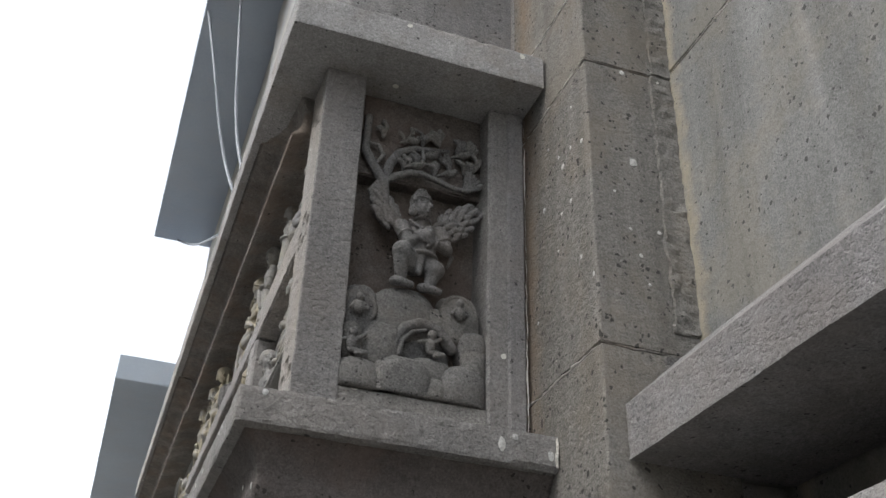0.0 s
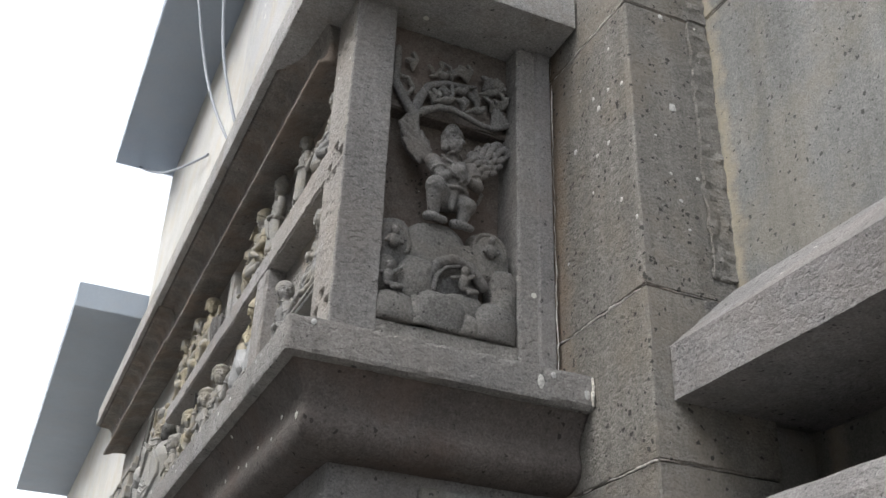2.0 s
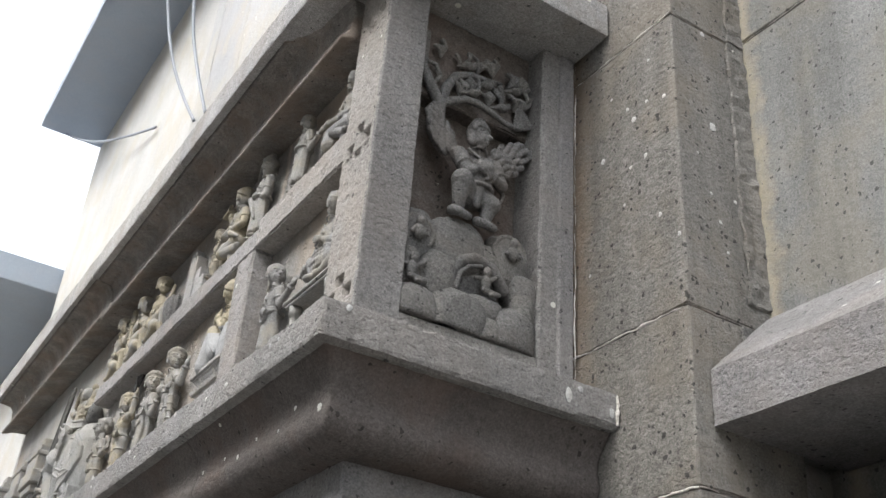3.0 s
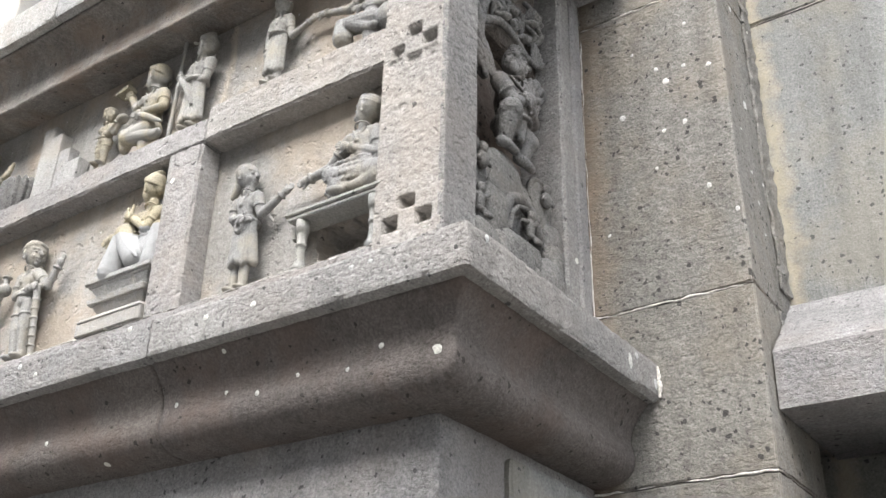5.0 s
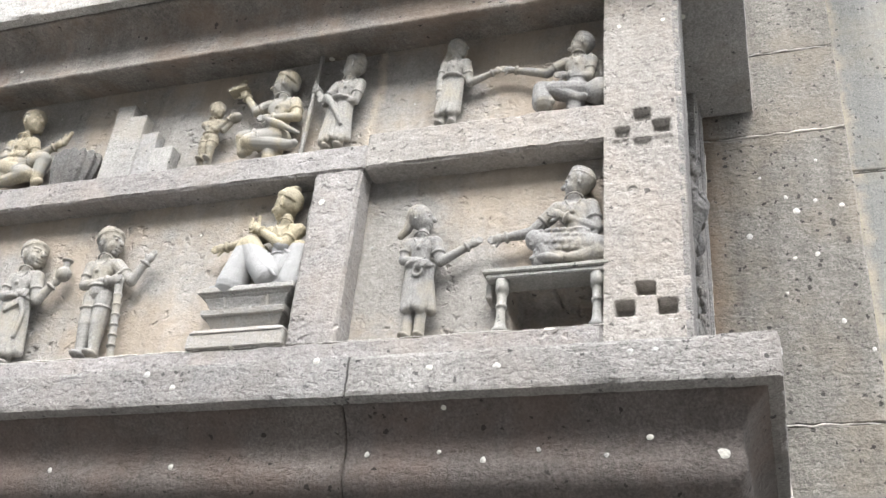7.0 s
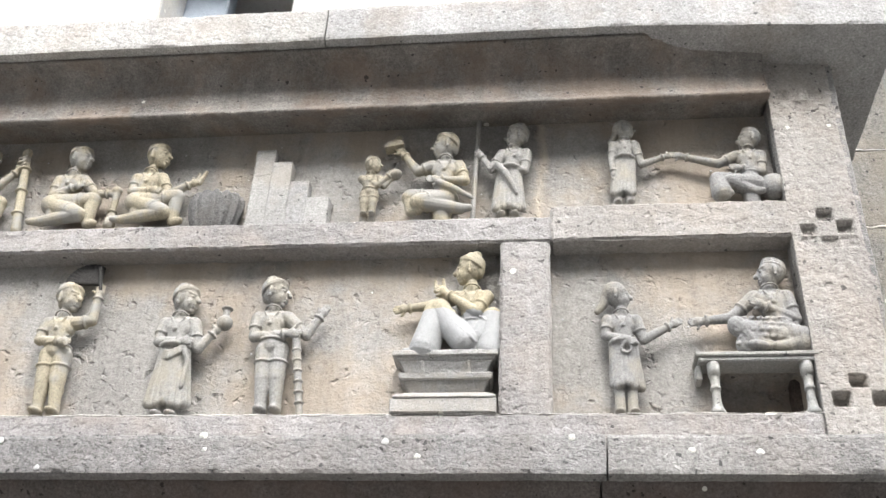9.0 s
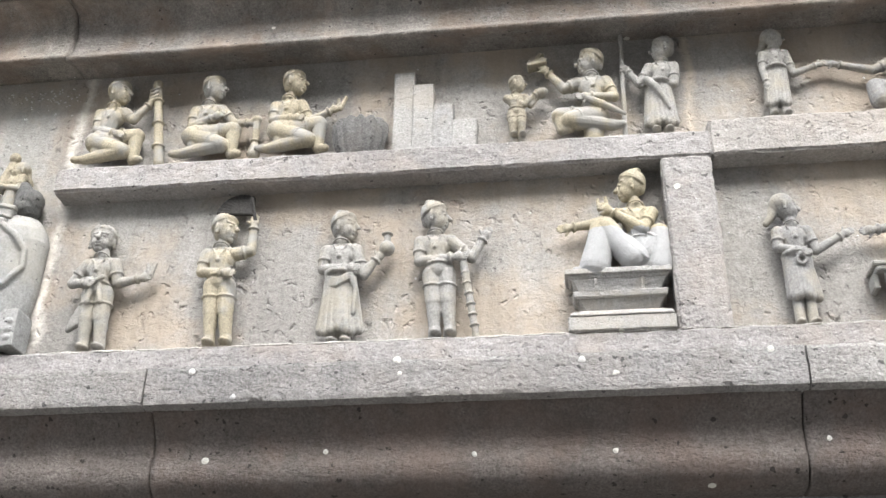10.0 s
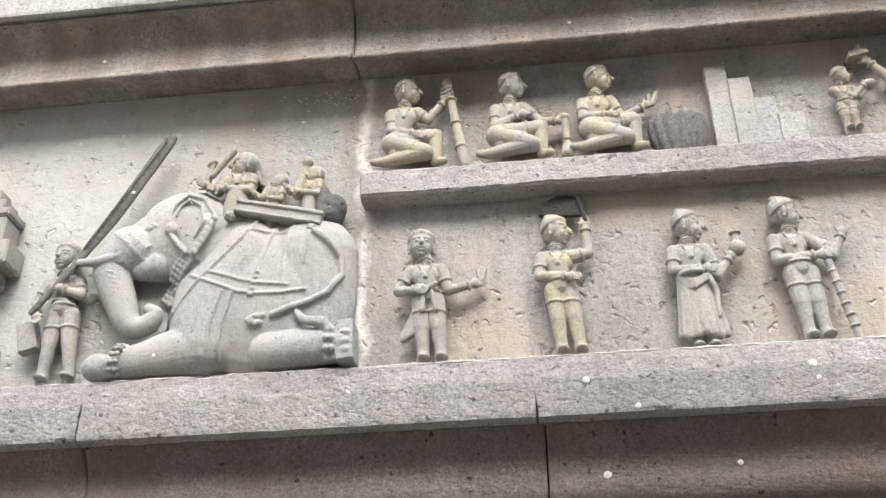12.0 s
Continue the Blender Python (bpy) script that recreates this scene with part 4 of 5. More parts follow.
def robe_prop(c):
    c.chain([(-3.2, 3.2, 8.2), (-4.0, 3.4, 4.0), (-4.8, 3.4, 0.6)], 2.1, 2.7)
    c.chain([(-2.6, 3.6, 8.2), (-0.4, 3.8, 4.4), (1.6, 3.8, 1.8)], 2.0, 2.2)
    for k in range(4):
        c.chain([(-2.4 + 0.3 * k, 5.4, 8.4 - 0.5 * k), (0.2 + 0.5 * k, 5.6, 4.4 - 0.4 * k), (2.6 + 0.5 * k, 5.3, 3.0 - 0.7 * k)], 0.26)
    c.ball((2.0, 3.6, 2.0), (2.6, 2.2, 2.2))
    c.chain([(6.6, 2.9, 6.8), (6.4, 3.2, 3.0), (6.0, 3.3, 0.2)], 1.9, 2.1)
    c.limb((-5.0, 3.8, 0.0), (-8.0, 4.0, -0.2), 0.9, 0.7)
    for u, tall in ((-3.4, 2.2), (-2.0, 2.5)):
        c.limb((u, 3.6, 12.0), (u - 0.2, 3.4, 12.0 + tall), 0.42, 0.3)


seated(2.352, 2.388, "ochre-stained carved figure in a pale robe on a tiered throne", (3.4, 2.4, 3.0), (2.9, 2.5, 10.0), (2.3, 2.7, 16.8),
       [((-4.6, 2.3, 9.8), (-8.6, 2.5, 9.2)), ((3.8, 4.2, 7.4), (-1.6, 4.0, 11.4))], [((-3.2, 3.2, 8.2), (-5.0, 3.4, 0.8)), ((6.6, 2.8, 7.0), (6.0, 3.3, 0.6))],
       face=-94, material=ROBED, extra=robe_prop)


# upper band, from the corner pillar outwards
stander(2.047, 2.70, "small carved stone figure in a pleated skirt joining hands", (0.4, 2.4, 9.0), (0.6, 2.4, 12.6), (0.9, 2.6, 17.3),
        [((-1.9, 2.8, 9.8), (-1.7, 3.2, 6.4)), ((3.6, 2.4, 8.8), (8.2, 2.4, 10.6))], (-0.8, 0.6), "skirt", face=78, hat="hair", s=0.74, wide=1.9, hem=1.8)


def cushion_prop(c):
    c.ball((7.4, 2.6, 2.0), (2.7, 2.2, 2.6))
    for r in (0.8, 1.5, 2.1):
        c.hoop((7.4, 4.6 - r * 0.5, 2.0), r, 0.22, (0, 1, 0))
    c.limb((-2.6, 3.4, 3.4), (-2.2, 3.6, 0.2), 1.5, 1.9)


seated(1.851, 2.705, "small carved figure seated beside a round cushion, arm outstretched", (3.2, 2.4, 2.6), (3.6, 2.4, 8.4), (4.2, 2.6, 13.3),
       [((-1.9, 2.5, 7.8), (-8.4, 2.4, 9.9)), ((5.6, 2.9, 5.4), (1.6, 3.6, 5.8))], [((-2.6, 3.2, 3.6), (-2.0, 3.4, 0.2)), ((-0.4, 3.8, 2.6), (3.6, 3.6, 0.4))],
       face=-88, hat="shaven", s=0.86, extra=cushion_prop)


def sword_spear(c):
    c.limb((-5.9, 2.0, 22.0), (-6.6, 2.0, -1.0), 0.42, 0.5)
    c.ball((-5.9, 2.0, 22.4), (0.55, 0.5, 1.6), n=8)
    c.limb((-2.0, 4.4, 10.2), (-0.4, 4.6, 8.2), 0.75, 0.7)
    c.chain([(-0.4, 4.6, 8.2), (0.8, 4.6, 5.8), (1.7, 4.4, 3.6)], 0.7, 0.35)


stander(2.262, 2.68, "carved stone guard in a long robe with spear and sword", (0.2, 2.4, 9.2), (1.2, 2.4, 13.2), (1.6, 2.6, 18.6),
        [((-3.1, 2.8, 10.4), (-5.2, 2.5, 14.0)), ((3.2, 3.0, 9.8), (-2.0, 3.8, 10.2))], (-0.6, 0.9), "skirt", face=-84, s=0.86, extra=sword_spear, wide=2.6, hem=0.9)


def sword_low(c):
    c.limb((-1.0, 4.6, 7.0), (2.6, 4.9, 4.9), 0.55, 0.75)
    c.limb((2.6, 4.9, 4.9), (6.6, 4.5, 2.6), 0.75, 0.35)
    c.slab((-9.2, 2.6, 16.8), (1.9, 1.2, 0.4), 12)
    c.slab((-9.2, 2.6, 17.6), (1.5, 1.0, 0.3), 12)
    c.limb((-9.4, 2.8, 17.8), (-8.4, 2.8, 19.0), 0.5, 0.6)


seated(2.393, 2.68, "ochre-stained carved warrior seated with a sword across the lap", (0.8, 2.4, 3.4), (1.0, 2.5, 10.4), (0.8, 2.7, 16.5),
       [((-4.2, 2.6, 10.6), (-7.4, 2.6, 15.2)), ((5.0, 3.2, 7.6), (0.0, 4.6, 7.0))], [((-5.2, 3.2, 3.8), (-5.0, 3.2, 0.6)), ((-3.4, 4.2, 2.0), (4.4, 3.6, 0.8))],
       face=-82, hat="cap", s=1.0, material=OCHRE, extra=sword_low)


def cup_prop(c):
    c.ball((5.6, 2.8, 9.6), (1.3, 1.2, 0.9), 30)


stander(2.534, 2.683, "small ochre-stained carved child raising both hands", (0.7, 2.4, 5.2), (0.7, 2.4, 8.2), (1.1, 2.6, 12.2),
        [((2.2, 3.2, 6.8), (4.6, 3.2, 9.4)), ((3.4, 2.6, 7.0), (5.2, 2.6, 9.4))], (0.0, 1.6), face=75, hat="cap", s=0.64, material=OCHRE, extra=cup_prop)


def kneeler(y, label, chest, hd, arms, prop, face=78):
    seated(y, 2.678, label, (-2.2, 2.6, 5.0), chest, hd, arms,
           [((3.2, 3.9, 1.9), (-4.6, 3.2, 0.9)), ((4.9, 2.6, 6.2), (5.1, 2.8, 0.4))], face=face, hat="cap", s=0.97, material=OCHRE, extra=prop, seat_at=2.2)


def bowl_prop(c):
    c.limb((8.8, 2.6, 9.8), (9.8, 2.6, 12.4), 0.55, 0.4)
    c.limb((8.2, 2.6, 10.0), (8.4, 2.6, 12.0), 0.45, 0.35)


def mace_prop(c):
    c.limb((9.6, 2.8, 8.2), (9.7, 2.8, 2.4), 0.75, 0.62)
    c.limb((9.7, 2.8, 2.4), (9.7, 2.8, 0.0), 0.7, 1.25)
    c.ball((9.5, 2.8, 8.2), (1.1, 1.0, 0.9))
    c.hoop((9.7, 2.8, 3.0), 0.8, 0.22, n=12)


def pole_prop(c):
    c.limb((7.5, 2.6, 18.4), (10.5, 2.6, -0.6), 0.75, 1.0)
    for v in (3.4, 9.0, 14.6):
        c.hoop((10.4 - (v + 0.6) * 0.155, 2.6, v), 1.0, 0.3, (0.15, 0, -1), n=14)
    c.ball((7.4, 2.6, 18.8), (1.0, 0.9, 1.3))
    for k in range(3):
        c.limb((6.4, 3.0, 15.2 + k), (8.2, 3.4, 15.6 + k), 0.36, 0.3)


kneeler(2.958, "ochre-stained carved kneeling drummer in a round cap", (-1.5, 2.6, 9.9), (-0.5, 2.8, 16.6), [((-4.2, 3.4, 7.4), (0.2, 4.4, 6.9)), ((3.0, 2.8, 7.0), (7.2, 2.7, 9.4))], bowl_prop)
kneeler(3.130, "ochre-stained carved kneeling figure with a short mace", (-0.6, 2.6, 10.0), (0.2, 2.8, 16.6), [((-3.4, 3.4, 7.0), (1.4, 4.4, 8.4)), ((5.0, 2.8, 7.6), (8.0, 2.8, 7.6))], mace_prop)
kneeler(3.328, "ochre-stained carved kneeling figure holding a tall club", (-0.9, 2.6, 10.9), (-0.1, 2.8, 17.2), [((-3.2, 3.4, 7.8), (1.4, 4.5, 5.9)), ((3.6, 2.8, 10.2), (6.6, 2.7, 14.2))], pole_prop)

# spearman beside the elephant
c = Carving()
body(c, (0.4, 2.6, 12.8), (-0.3, 2.6, 17.6))
arm(c, (-3.0, 2.7, 18.8), (-4.8, 3.0, 14.8), (-3.6, 4.4, 11.8))
arm(c, (2.4, 2.7, 18.8), (3.6, 3.6, 15.6), (0.4, 4.8, 16.6))
legs_standing(c, (0.6, 2.5, 12.2), (-1.2, 3.6))
head(c, (-1.0, 2.8, 24.2), 1.0, -12)
c.slab((-5.2, 2.6, 8.2), (1.7, 1.1, 2.8), 15)
c.finish("carved_figure", FIGURE, on_frieze(3.955, 2.288), "carved stone spearman in breeches standing before the elephant", "statue", FR)
c = Carving()
c.tube([(-4.2, 5.2, 12.0, 0.6), (0.6, 5.2, 19.0, 0.7), (4.2, 4.8, 25.0, 0.95), (8.0, 4.5, 32.0, 1.3), (15.4, 4.4, 46.6, 1.4), (16.4, 4.4, 48.4, 1.1)], 0.5)
c.limb((3.6, 5.4, 24.6), (15.8, 5.2, 47.4), 0.3, 0.3)
c.finish("carved_spear", MOSSY, on_frieze(3.955, 2.288), "long broad-bladed carved stone spear leaning across the wall", "spear")


# ---- kneeling elephant ----
def skin(u, v):
    """How far the elephant's flank, as carved so far, stands out of the wall, in centimetres."""
    best = 1.0
    for at, a, b, deep, turn in FLANK:
        x, z = u - at.x, v - at.z
        p, q = (x * math.cos(turn) + z * math.sin(turn)) / a, (z * math.cos(turn) - x * math.sin(turn)) / b
        if p * p + q * q < 1:
            best = max(best, at.y + deep * math.sqrt(1 - p * p - q * q))
    return best


def laid(points, lift=0.05):
    """Points of a cord that follows the flank, every centimetre or so."""
    out = []
    for (a, b), (c_, d) in zip(points, points[1:]):
        m = max(1, round(math.hypot(c_ - a, d - b) / 0.8))
        out += [(a + (c_ - a) * i / m, b + (d - b) * i / m) for i in range(m)]
    return [(u, skin(u, v) + lift, v) for u, v in out + [points[-1]]]


c = Carving()
c.ball((6.0, 1.0, 13.5), (15.0, 5.2, 15.6), -14, 40)
c.tube([(13.0, 1.0, 21.0, 8.5), (14.0, 1.0, 12.0, 7.4), (14.0, 1.0, 6.0, 6.4)], 0.62)
c.tube([(2.0, 1.0, 22.0, 8.0), (-3.0, 1.2, 14.0, 8.6), (-4.5, 1.6, 6.4, 7.2)], 0.62)
c.tube([(0.0, 1.0, 25.0, 7.0), (-6.0, 1.2, 23.0, 8.0), (-11.0, 1.6, 28.6, 8.8), (-15.6, 1.8, 26.4, 7.2), (-20.5, 2.2, 24.2, 5.2)], 0.5)
c.tube([(-20.5, 2.2, 24.6, 5.4), (-23.4, 2.6, 21.2, 3.9), (-22.6, 2.8, 17.6, 3.3), (-20.8, 3.0, 13.6, 2.8), (-19.4, 3.2, 10.4, 2.4), (-17.4, 3.2, 8.6, 2.1), (-15.0, 3.3, 9.2, 1.8), (-14.0, 3.4, 10.8, 1.5), (-15.3, 3.5, 11.9, 1.1)], 0.9)
for k in range(9):
    t = k / 8
    c.hoop((-23.0 + 3.6 * t, 2.9, 19.0 - 8.0 * t), 3.1 - 0.8 * t, 0.08, (0.35, 0, 1))
c.tube([(-15.0, 2.0, 21.4, 3.4), (-18.0, 2.4, 20.6, 2.2)], 0.9)
c.tube([(-18.2, 4.8, 23.2, 1.15), (-21.0, 5.4, 22.4, 1.05), (-25.0, 5.6, 21.2, 0.95), (-29.0, 5.2, 21.5, 0.7)], 1.0)
c.chain([(-19.8, 5.2, 24.4), (-17.6, 5.4, 23.0), (-16.2, 5.2, 24.0)], 0.32, 0.26)
c.ball((-16.4, 5.2, 27.8), (0.9, 0.5, 0.5), 30, 10)
c.chain([(-17.8, 5.0, 27.6), (-16.4, 5.5, 28.6), (-15.2, 5.4, 27.9)], 0.22)
c.tube([(-3.0, 1.8, 5.0, 5.4), (-10.0, 2.6, 3.6, 4.2), (-15.0, 3.2, 2.4, 3.2), (-19.0, 3.4, 1.6, 2.7)], 0.75)
FLANK = list(c.masses)
# ear with its folded rim and fringe
c.ball((-8.4, 5.4, 28.6), (4.0, 1.3, 4.8), 12, 24)
c.tube([(-8.4, 5.4, 27.0, 3.2), (-8.2, 5.6, 24.0, 2.0), (-7.6, 5.6, 21.2, 0.7)], 0.4)
c.chain([(-12.6, 5.2, 29.6), (-12.0, 5.9, 32.0), (-9.6, 6.3, 33.8), (-6.4, 6.2, 32.6), (-4.3, 6.1, 28.8), (-5.0, 6.3, 25.2), (-7.2, 6.2, 20.9)], 0.42, 0.34)
c.chain([(-11.4, 6.5, 29.4), (-10.6, 6.7, 31.4), (-8.8, 6.9, 32.2), (-6.8, 6.8, 30.8), (-6.2, 6.8, 27.6), (-7.4, 6.6, 24.6)], 0.24)
for k in range(7):
    t = k / 6
    c.ball((-4.3 - 2.9 * t, 6.4, 28.2 - 6.8 * t), (0.66, 0.55, 0.8), 20, 8)
c.ball((-12.2, 5.6, 27.0), (1.4, 1.0, 1.4), 0, 12)
c.chain([(-12.2, 5.8, 25.6), (-10.6, 6.2, 23.4), (-9.0, 6.0, 21.6)], 0.45)
# neck chains
for k in range(11):
    t = k / 10
    for d in range(3):
        u, v = -8.8 - 5.2 * t ** 0.8 + 0.75 * d, 21.8 - 7.0 * t ** 1.2 - 0.55 * d
        c.ball((u, skin(u, v) + 0.1, v), (0.5 + 0.1 * (d == 2), 0.55, 0.5 + 0.1 * (d == 2)), 0, 8)
# folded legs and the roped feet
c.ball((-22.2, 3.8, 0.9), (3.4, 2.6, 2.6), -6, 20)
c.hoop((-24.0, 5.2, 0.9), 1.3, 0.3, (-0.6, 1, 0))
for k in range(9):
    ang = radians(-50 + 26 * k)
    for d in (0.0, 0.95):
        c.ball((-18.6 - d + 0.4 * math.cos(ang), 3.7 + 2.6 * math.sin(ang), 1.8 + 3.0 * math.cos(ang)), (0.55, 0.5, 0.45), 0, 8)
c.tube([(7.0, 3.4, 2.2, 3.6), (13.0, 3.8, 2.4, 3.5), (19.0, 4.0, 2.6, 3.3)], 0.85)
c.slab((20.6, 3.8, 2.6), (1.5, 2.6, 3.6), 2)
for v in (0.6, 2.2, 3.8):
    c.ball((20.8, 6.4, v), (0.8, 0.4, 0.55), 0, 8)
for k in range(8):
    ang = radians(-60 + 30 * k)
    for d in (0.0, 0.95):
        c.ball((17.6 + d, 3.9 + 3.1 * math.sin(ang), 2.6 + 3.4 * math.cos(ang)), (0.5, 0.5, 0.55), 0, 8)
c.tube([(11.8, 5.6, 8.8, 0.4), (13.6, 6.2, 6.6, 0.8), (16.6, 6.6, 5.8, 1.0), (17.6, 6.4, 4.8, 0.8)], 0.8)
# saddle cloth with its hems, cords and tail
c.chain(laid([(3.2, 28.6), (1.0, 24.0), (-2.0, 20.4), (-5.0, 16.9), (-7.6, 13.8)]) + laid([(-10.3, 10.6), (-13.0, 8.2), (-16.0, 6.2), (-19.4, 4.6)]), 0.34, 0.3)
c.chain(laid([(-7.6, 17.1), (-4.4, 15.4), (-1.6, 14.2), (1.8, 12.9), (5.1, 12.3), (9.0, 12.2), (13.1, 12.8)]), 0.3)
c.chain(laid([(-4.0, 17.2), (1.8, 15.3), (6.0, 14.2), (10.0, 13.8)]), 0.26)
for line in ([(6.6, 26.5), (5.7, 22.0), (4.7, 17.3), (3.8, 12.3)], [(10.2, 26.8), (9.4, 23.6), (9.0, 20.0), (9.2, 14.0)], [(13.4, 25.3), (13.2, 21.0), (12.8, 17.8)], [(2.6, 26.0), (5.0, 25.4), (9.8, 25.0)]):
    c.chain(laid(line, 0.0), 0.26, 0.24)
for k in range(5):
    c.ball((4.6 - 0.2 * k, skin(4.6, 16.5 - 1.1 * k) + 0.2, 16.5 - 1.1 * k), (0.5, 0.35, 0.35), 0, 8)
c.chain(laid([(14.5, 24.2), (17.4, 21.8), (19.2, 19.0), (19.4, 15.6), (17.1, 12.0), (14.4, 10.4), (11.3, 9.5), (7.9, 8.0)], 0.3), 0.62, 0.55)
for k in range(5):
    ang = radians(70 + 50 * k)
    c.ball((5.4 + 1.4 * math.cos(ang), skin(5.4, 7.4) + 0.2, 7.3 + 0.7 * math.sin(ang)), (0.85, 0.5, 0.5), 20, 8)
for d in (0.0, 1.9):
    c.chain(laid([(-1.5 + d, 13.2), (-3.0 + d, 7.0), (-3.3 + d, 0.8)], 0.05), 0.27)
c.finish("carved_elephant", ELEPHANT, on_frieze(3.635, 2.288), "pale carved stone elephant kneeling under a corded saddle cloth", "statue", voxel=0.2)

howdah = tagged(new("carved_howdah"), "narrow carved stone howdah platform on the elephant", "howdah")
howdah.matrix_world = pose(0.336, 3.568, 2.566, 0, 0, -90) @ pose(0, 0, 0, 0, 14.5, 0)


def local_part(name, bounds, material, parent, label="", **kw):
    """A worn stone part in centimetres: right, out, up."""
    u0, u1, w0, w1, v0, v1 = [b / 100 for b in bounds]
    return stone_part(name, (u0, u1, -w1, -w0, v0, v1), material, parent, label, **kw)


local_part("platform", (-8.2, 8.4, 0.2, 5.4, 0.4, 2.9), ELEPHANT, howdah, size=0.012, soft=0.003)
local_part("moulding", (-8.4, 8.6, 0.2, 5.8, 2.2, 3.0), ELEPHANT, howdah, size=0.012, chip=0.0006, soft=0.002)
local_part("moulding", (-8.4, 8.6, 0.2, 5.7, 0.3, 0.9), ELEPHANT, howdah, size=0.012, chip=0.0006, soft=0.002)
for u in (-8.6, 7.4):
    local_part("knob", (u - 0.9, u + 0.9, 4.4, 6.2, -1.6, 0.0), ELEPHANT, howdah, size=0.006, soft=0.005)


def rider(y, z, label, s, extra=None, face=-20):
    c = Carving()
    body(c, (0, 2.6, 1.0), (0.2, 2.7, 4.2), s)
    arm(c, (-2.4 * s, 2.8, 5.2), (-3.6 * s, 3.2, 2.6), (-5.4 * s, 4.2, 3.4), s)
    arm(c, (2.4 * s, 2.8, 5.2), (2.6 * s, 3.4, 2.4), (-2.6 * s, 4.4, 2.6), s)
    head(c, (0.7, 2.8, 8.4 * (0.5 + 0.5 * s)), s, face, "hair")
    c.limb((0, 2.6, 1.0), (-0.2, 2.4, -3.0), 2.2 * s, 2.4 * s)
    if extra:
        extra(c)
    c.finish("carved_figure", OCHRE, on_frieze(y, z), label, "statue", FR)


def goad(c):
    c.limb((-4.6, 4.4, 5.6), (-0.9, 4.8, 10.6), 0.6, 0.7)
    c.ball((-5.2, 3.8, 8.8), (1.1, 0.9, 0.6), 30)
    c.limb((-6.0, 3.6, 4.0), (-5.0, 3.8, 8.4), 0.75, 0.6)


rider(3.652, 2.622, "ochre-stained carved driver with a goad on the elephant's neck", 1.0, goad, -60)
rider(3.580, 2.596, "small ochre-stained carved rider in the howdah", 0.58, None, -60)
rider(3.513, 2.603, "small ochre-stained carved pair of riders in the howdah", 0.66, lambda c: (c.ball((-0.6, 3.4, 9.6), (1.1, 1.1, 1.2)), c.limb((-0.8, 3.2, 8.4), (-2.2, 3.0, 3.0), 0.8, 1.3)), -50)
c = Carving()
c.limb((0.0, 2.2, 0.0), (-1.6, 2.4, 4.8), 2.8, 1.4)
c.ball((0.6, 2.6, 1.2), (2.6, 2.4, 2.8))
c.finish("carved_bolster", MOSSY, on_frieze(3.474, 2.585), "dark rounded carved bolster at the end of the howdah", "bolster")

# ---- small carved furniture of the frieze ----
seat = tagged(new("carved_throne"), "tiered and moulded grey stone throne below the seated figure", "throne")
seat.matrix_world = on_frieze(2.362, 2.262)
def tier(name, parent, u0, u1, w, v0, v1, inset=0.0):
    """One moulded course of the throne: its foot drawn in by inset."""
    v, f = block(u0 / 100, u1 / 100, -w / 100, 0.0, v0 / 100, v1 / 100, size=0.012, chip=0.0008, soft=0.002)
    mid = (u0 + u1) / 200
    out = []
    for x, y, z in v:
        k = max(0.0, min(1.0, (v1 / 100 - z) / (v1 / 100 - v0 / 100))) ** 0.7 * inset / 100
        out.append((x + (k if x < mid else -k) * min(1.0, abs(x - mid) * 100 / 4), y + (k if y < -w / 200 else 0.0), z))
    return mesh_object(name, out, f, LIME, parent)


for u0, u1, w, v0, v1, inset in ((-9.0, 8.8, 5.2, 11.1, 12.2, 0.0), (-8.6, 8.5, 4.9, 10.5, 11.15, 0.4), (-8.0, 8.0, 4.5, 8.0, 10.55, 1.3), (-7.9, 8.0, 5.0, 6.9, 8.05, 0.3), (-7.2, 7.5, 4.4, 4.8, 6.95, 1.4), (-6.4, 6.8, 3.8, 4.2, 4.85, -0.8), (-7.8, 8.0, 4.9, 3.2, 4.25, -0.7), (-8.8, 8.7, 5.3, 0.6, 3.25, 0.0)):
    tier("tier", seat, u0, u1, w, v0, v1, inset)
for u in (-3.9, 3.9):
    tier("rib", seat, u - 0.4, u + 0.4, 4.7, 8.0, 10.55, 1.0)

table = tagged(new("carved_table"), "low carved stone table with turned legs in the niche", "table")
table.matrix_world = on_frieze(1.84, 2.268)
local_part("tabletop", (-11.3, 8.2, 0.0, 5.1, 9.9, 10.7), ELEPHANT, table, size=0.012, chip=0.0008, soft=0.002)
local_part("apron", (-10.8, 8.1, 0.0, 4.7, 9.1, 9.95), ELEPHANT, table, size=0.012, chip=0.0008, soft=0.002)
local_part("side_board", (-11.2, -10.2, 0.0, 3.0, 6.6, 9.2), ELEPHANT, table, size=0.012, chip=0.0008, soft=0.002)


def turned_leg(u):
    """A flat turned leg, broad at head and foot."""
    leg, rows, n = Carving(), [], 16
    for v, r in ((0.0, 1.5), (0.7, 1.45), (1.2, 1.05), (2.2, 0.85), (3.8, 0.78), (4.4, 0.8), (4.5, 1.0), (4.9, 1.0), (5.0, 0.8), (6.4, 0.9), (7.0, 1.0), (7.1, 1.2), (9.2, 1.25)):
        rows.append([(u + 0.85 * r * math.cos(k * 2 * math.pi / n), 3.4 + 1.0 * r * math.sin(k * 2 * math.pi / n), v) for k in range(n)])
    leg.rings(rows, n)
    return mesh_object("leg", [(x / 100, -w / 100, z / 100) for x, w, z in leg.v], [tuple(reversed(q)) for q in leg.f], ELEPHANT, table, smooth=True)


for u in (-8.4, 6.2):
    turned_leg(u)

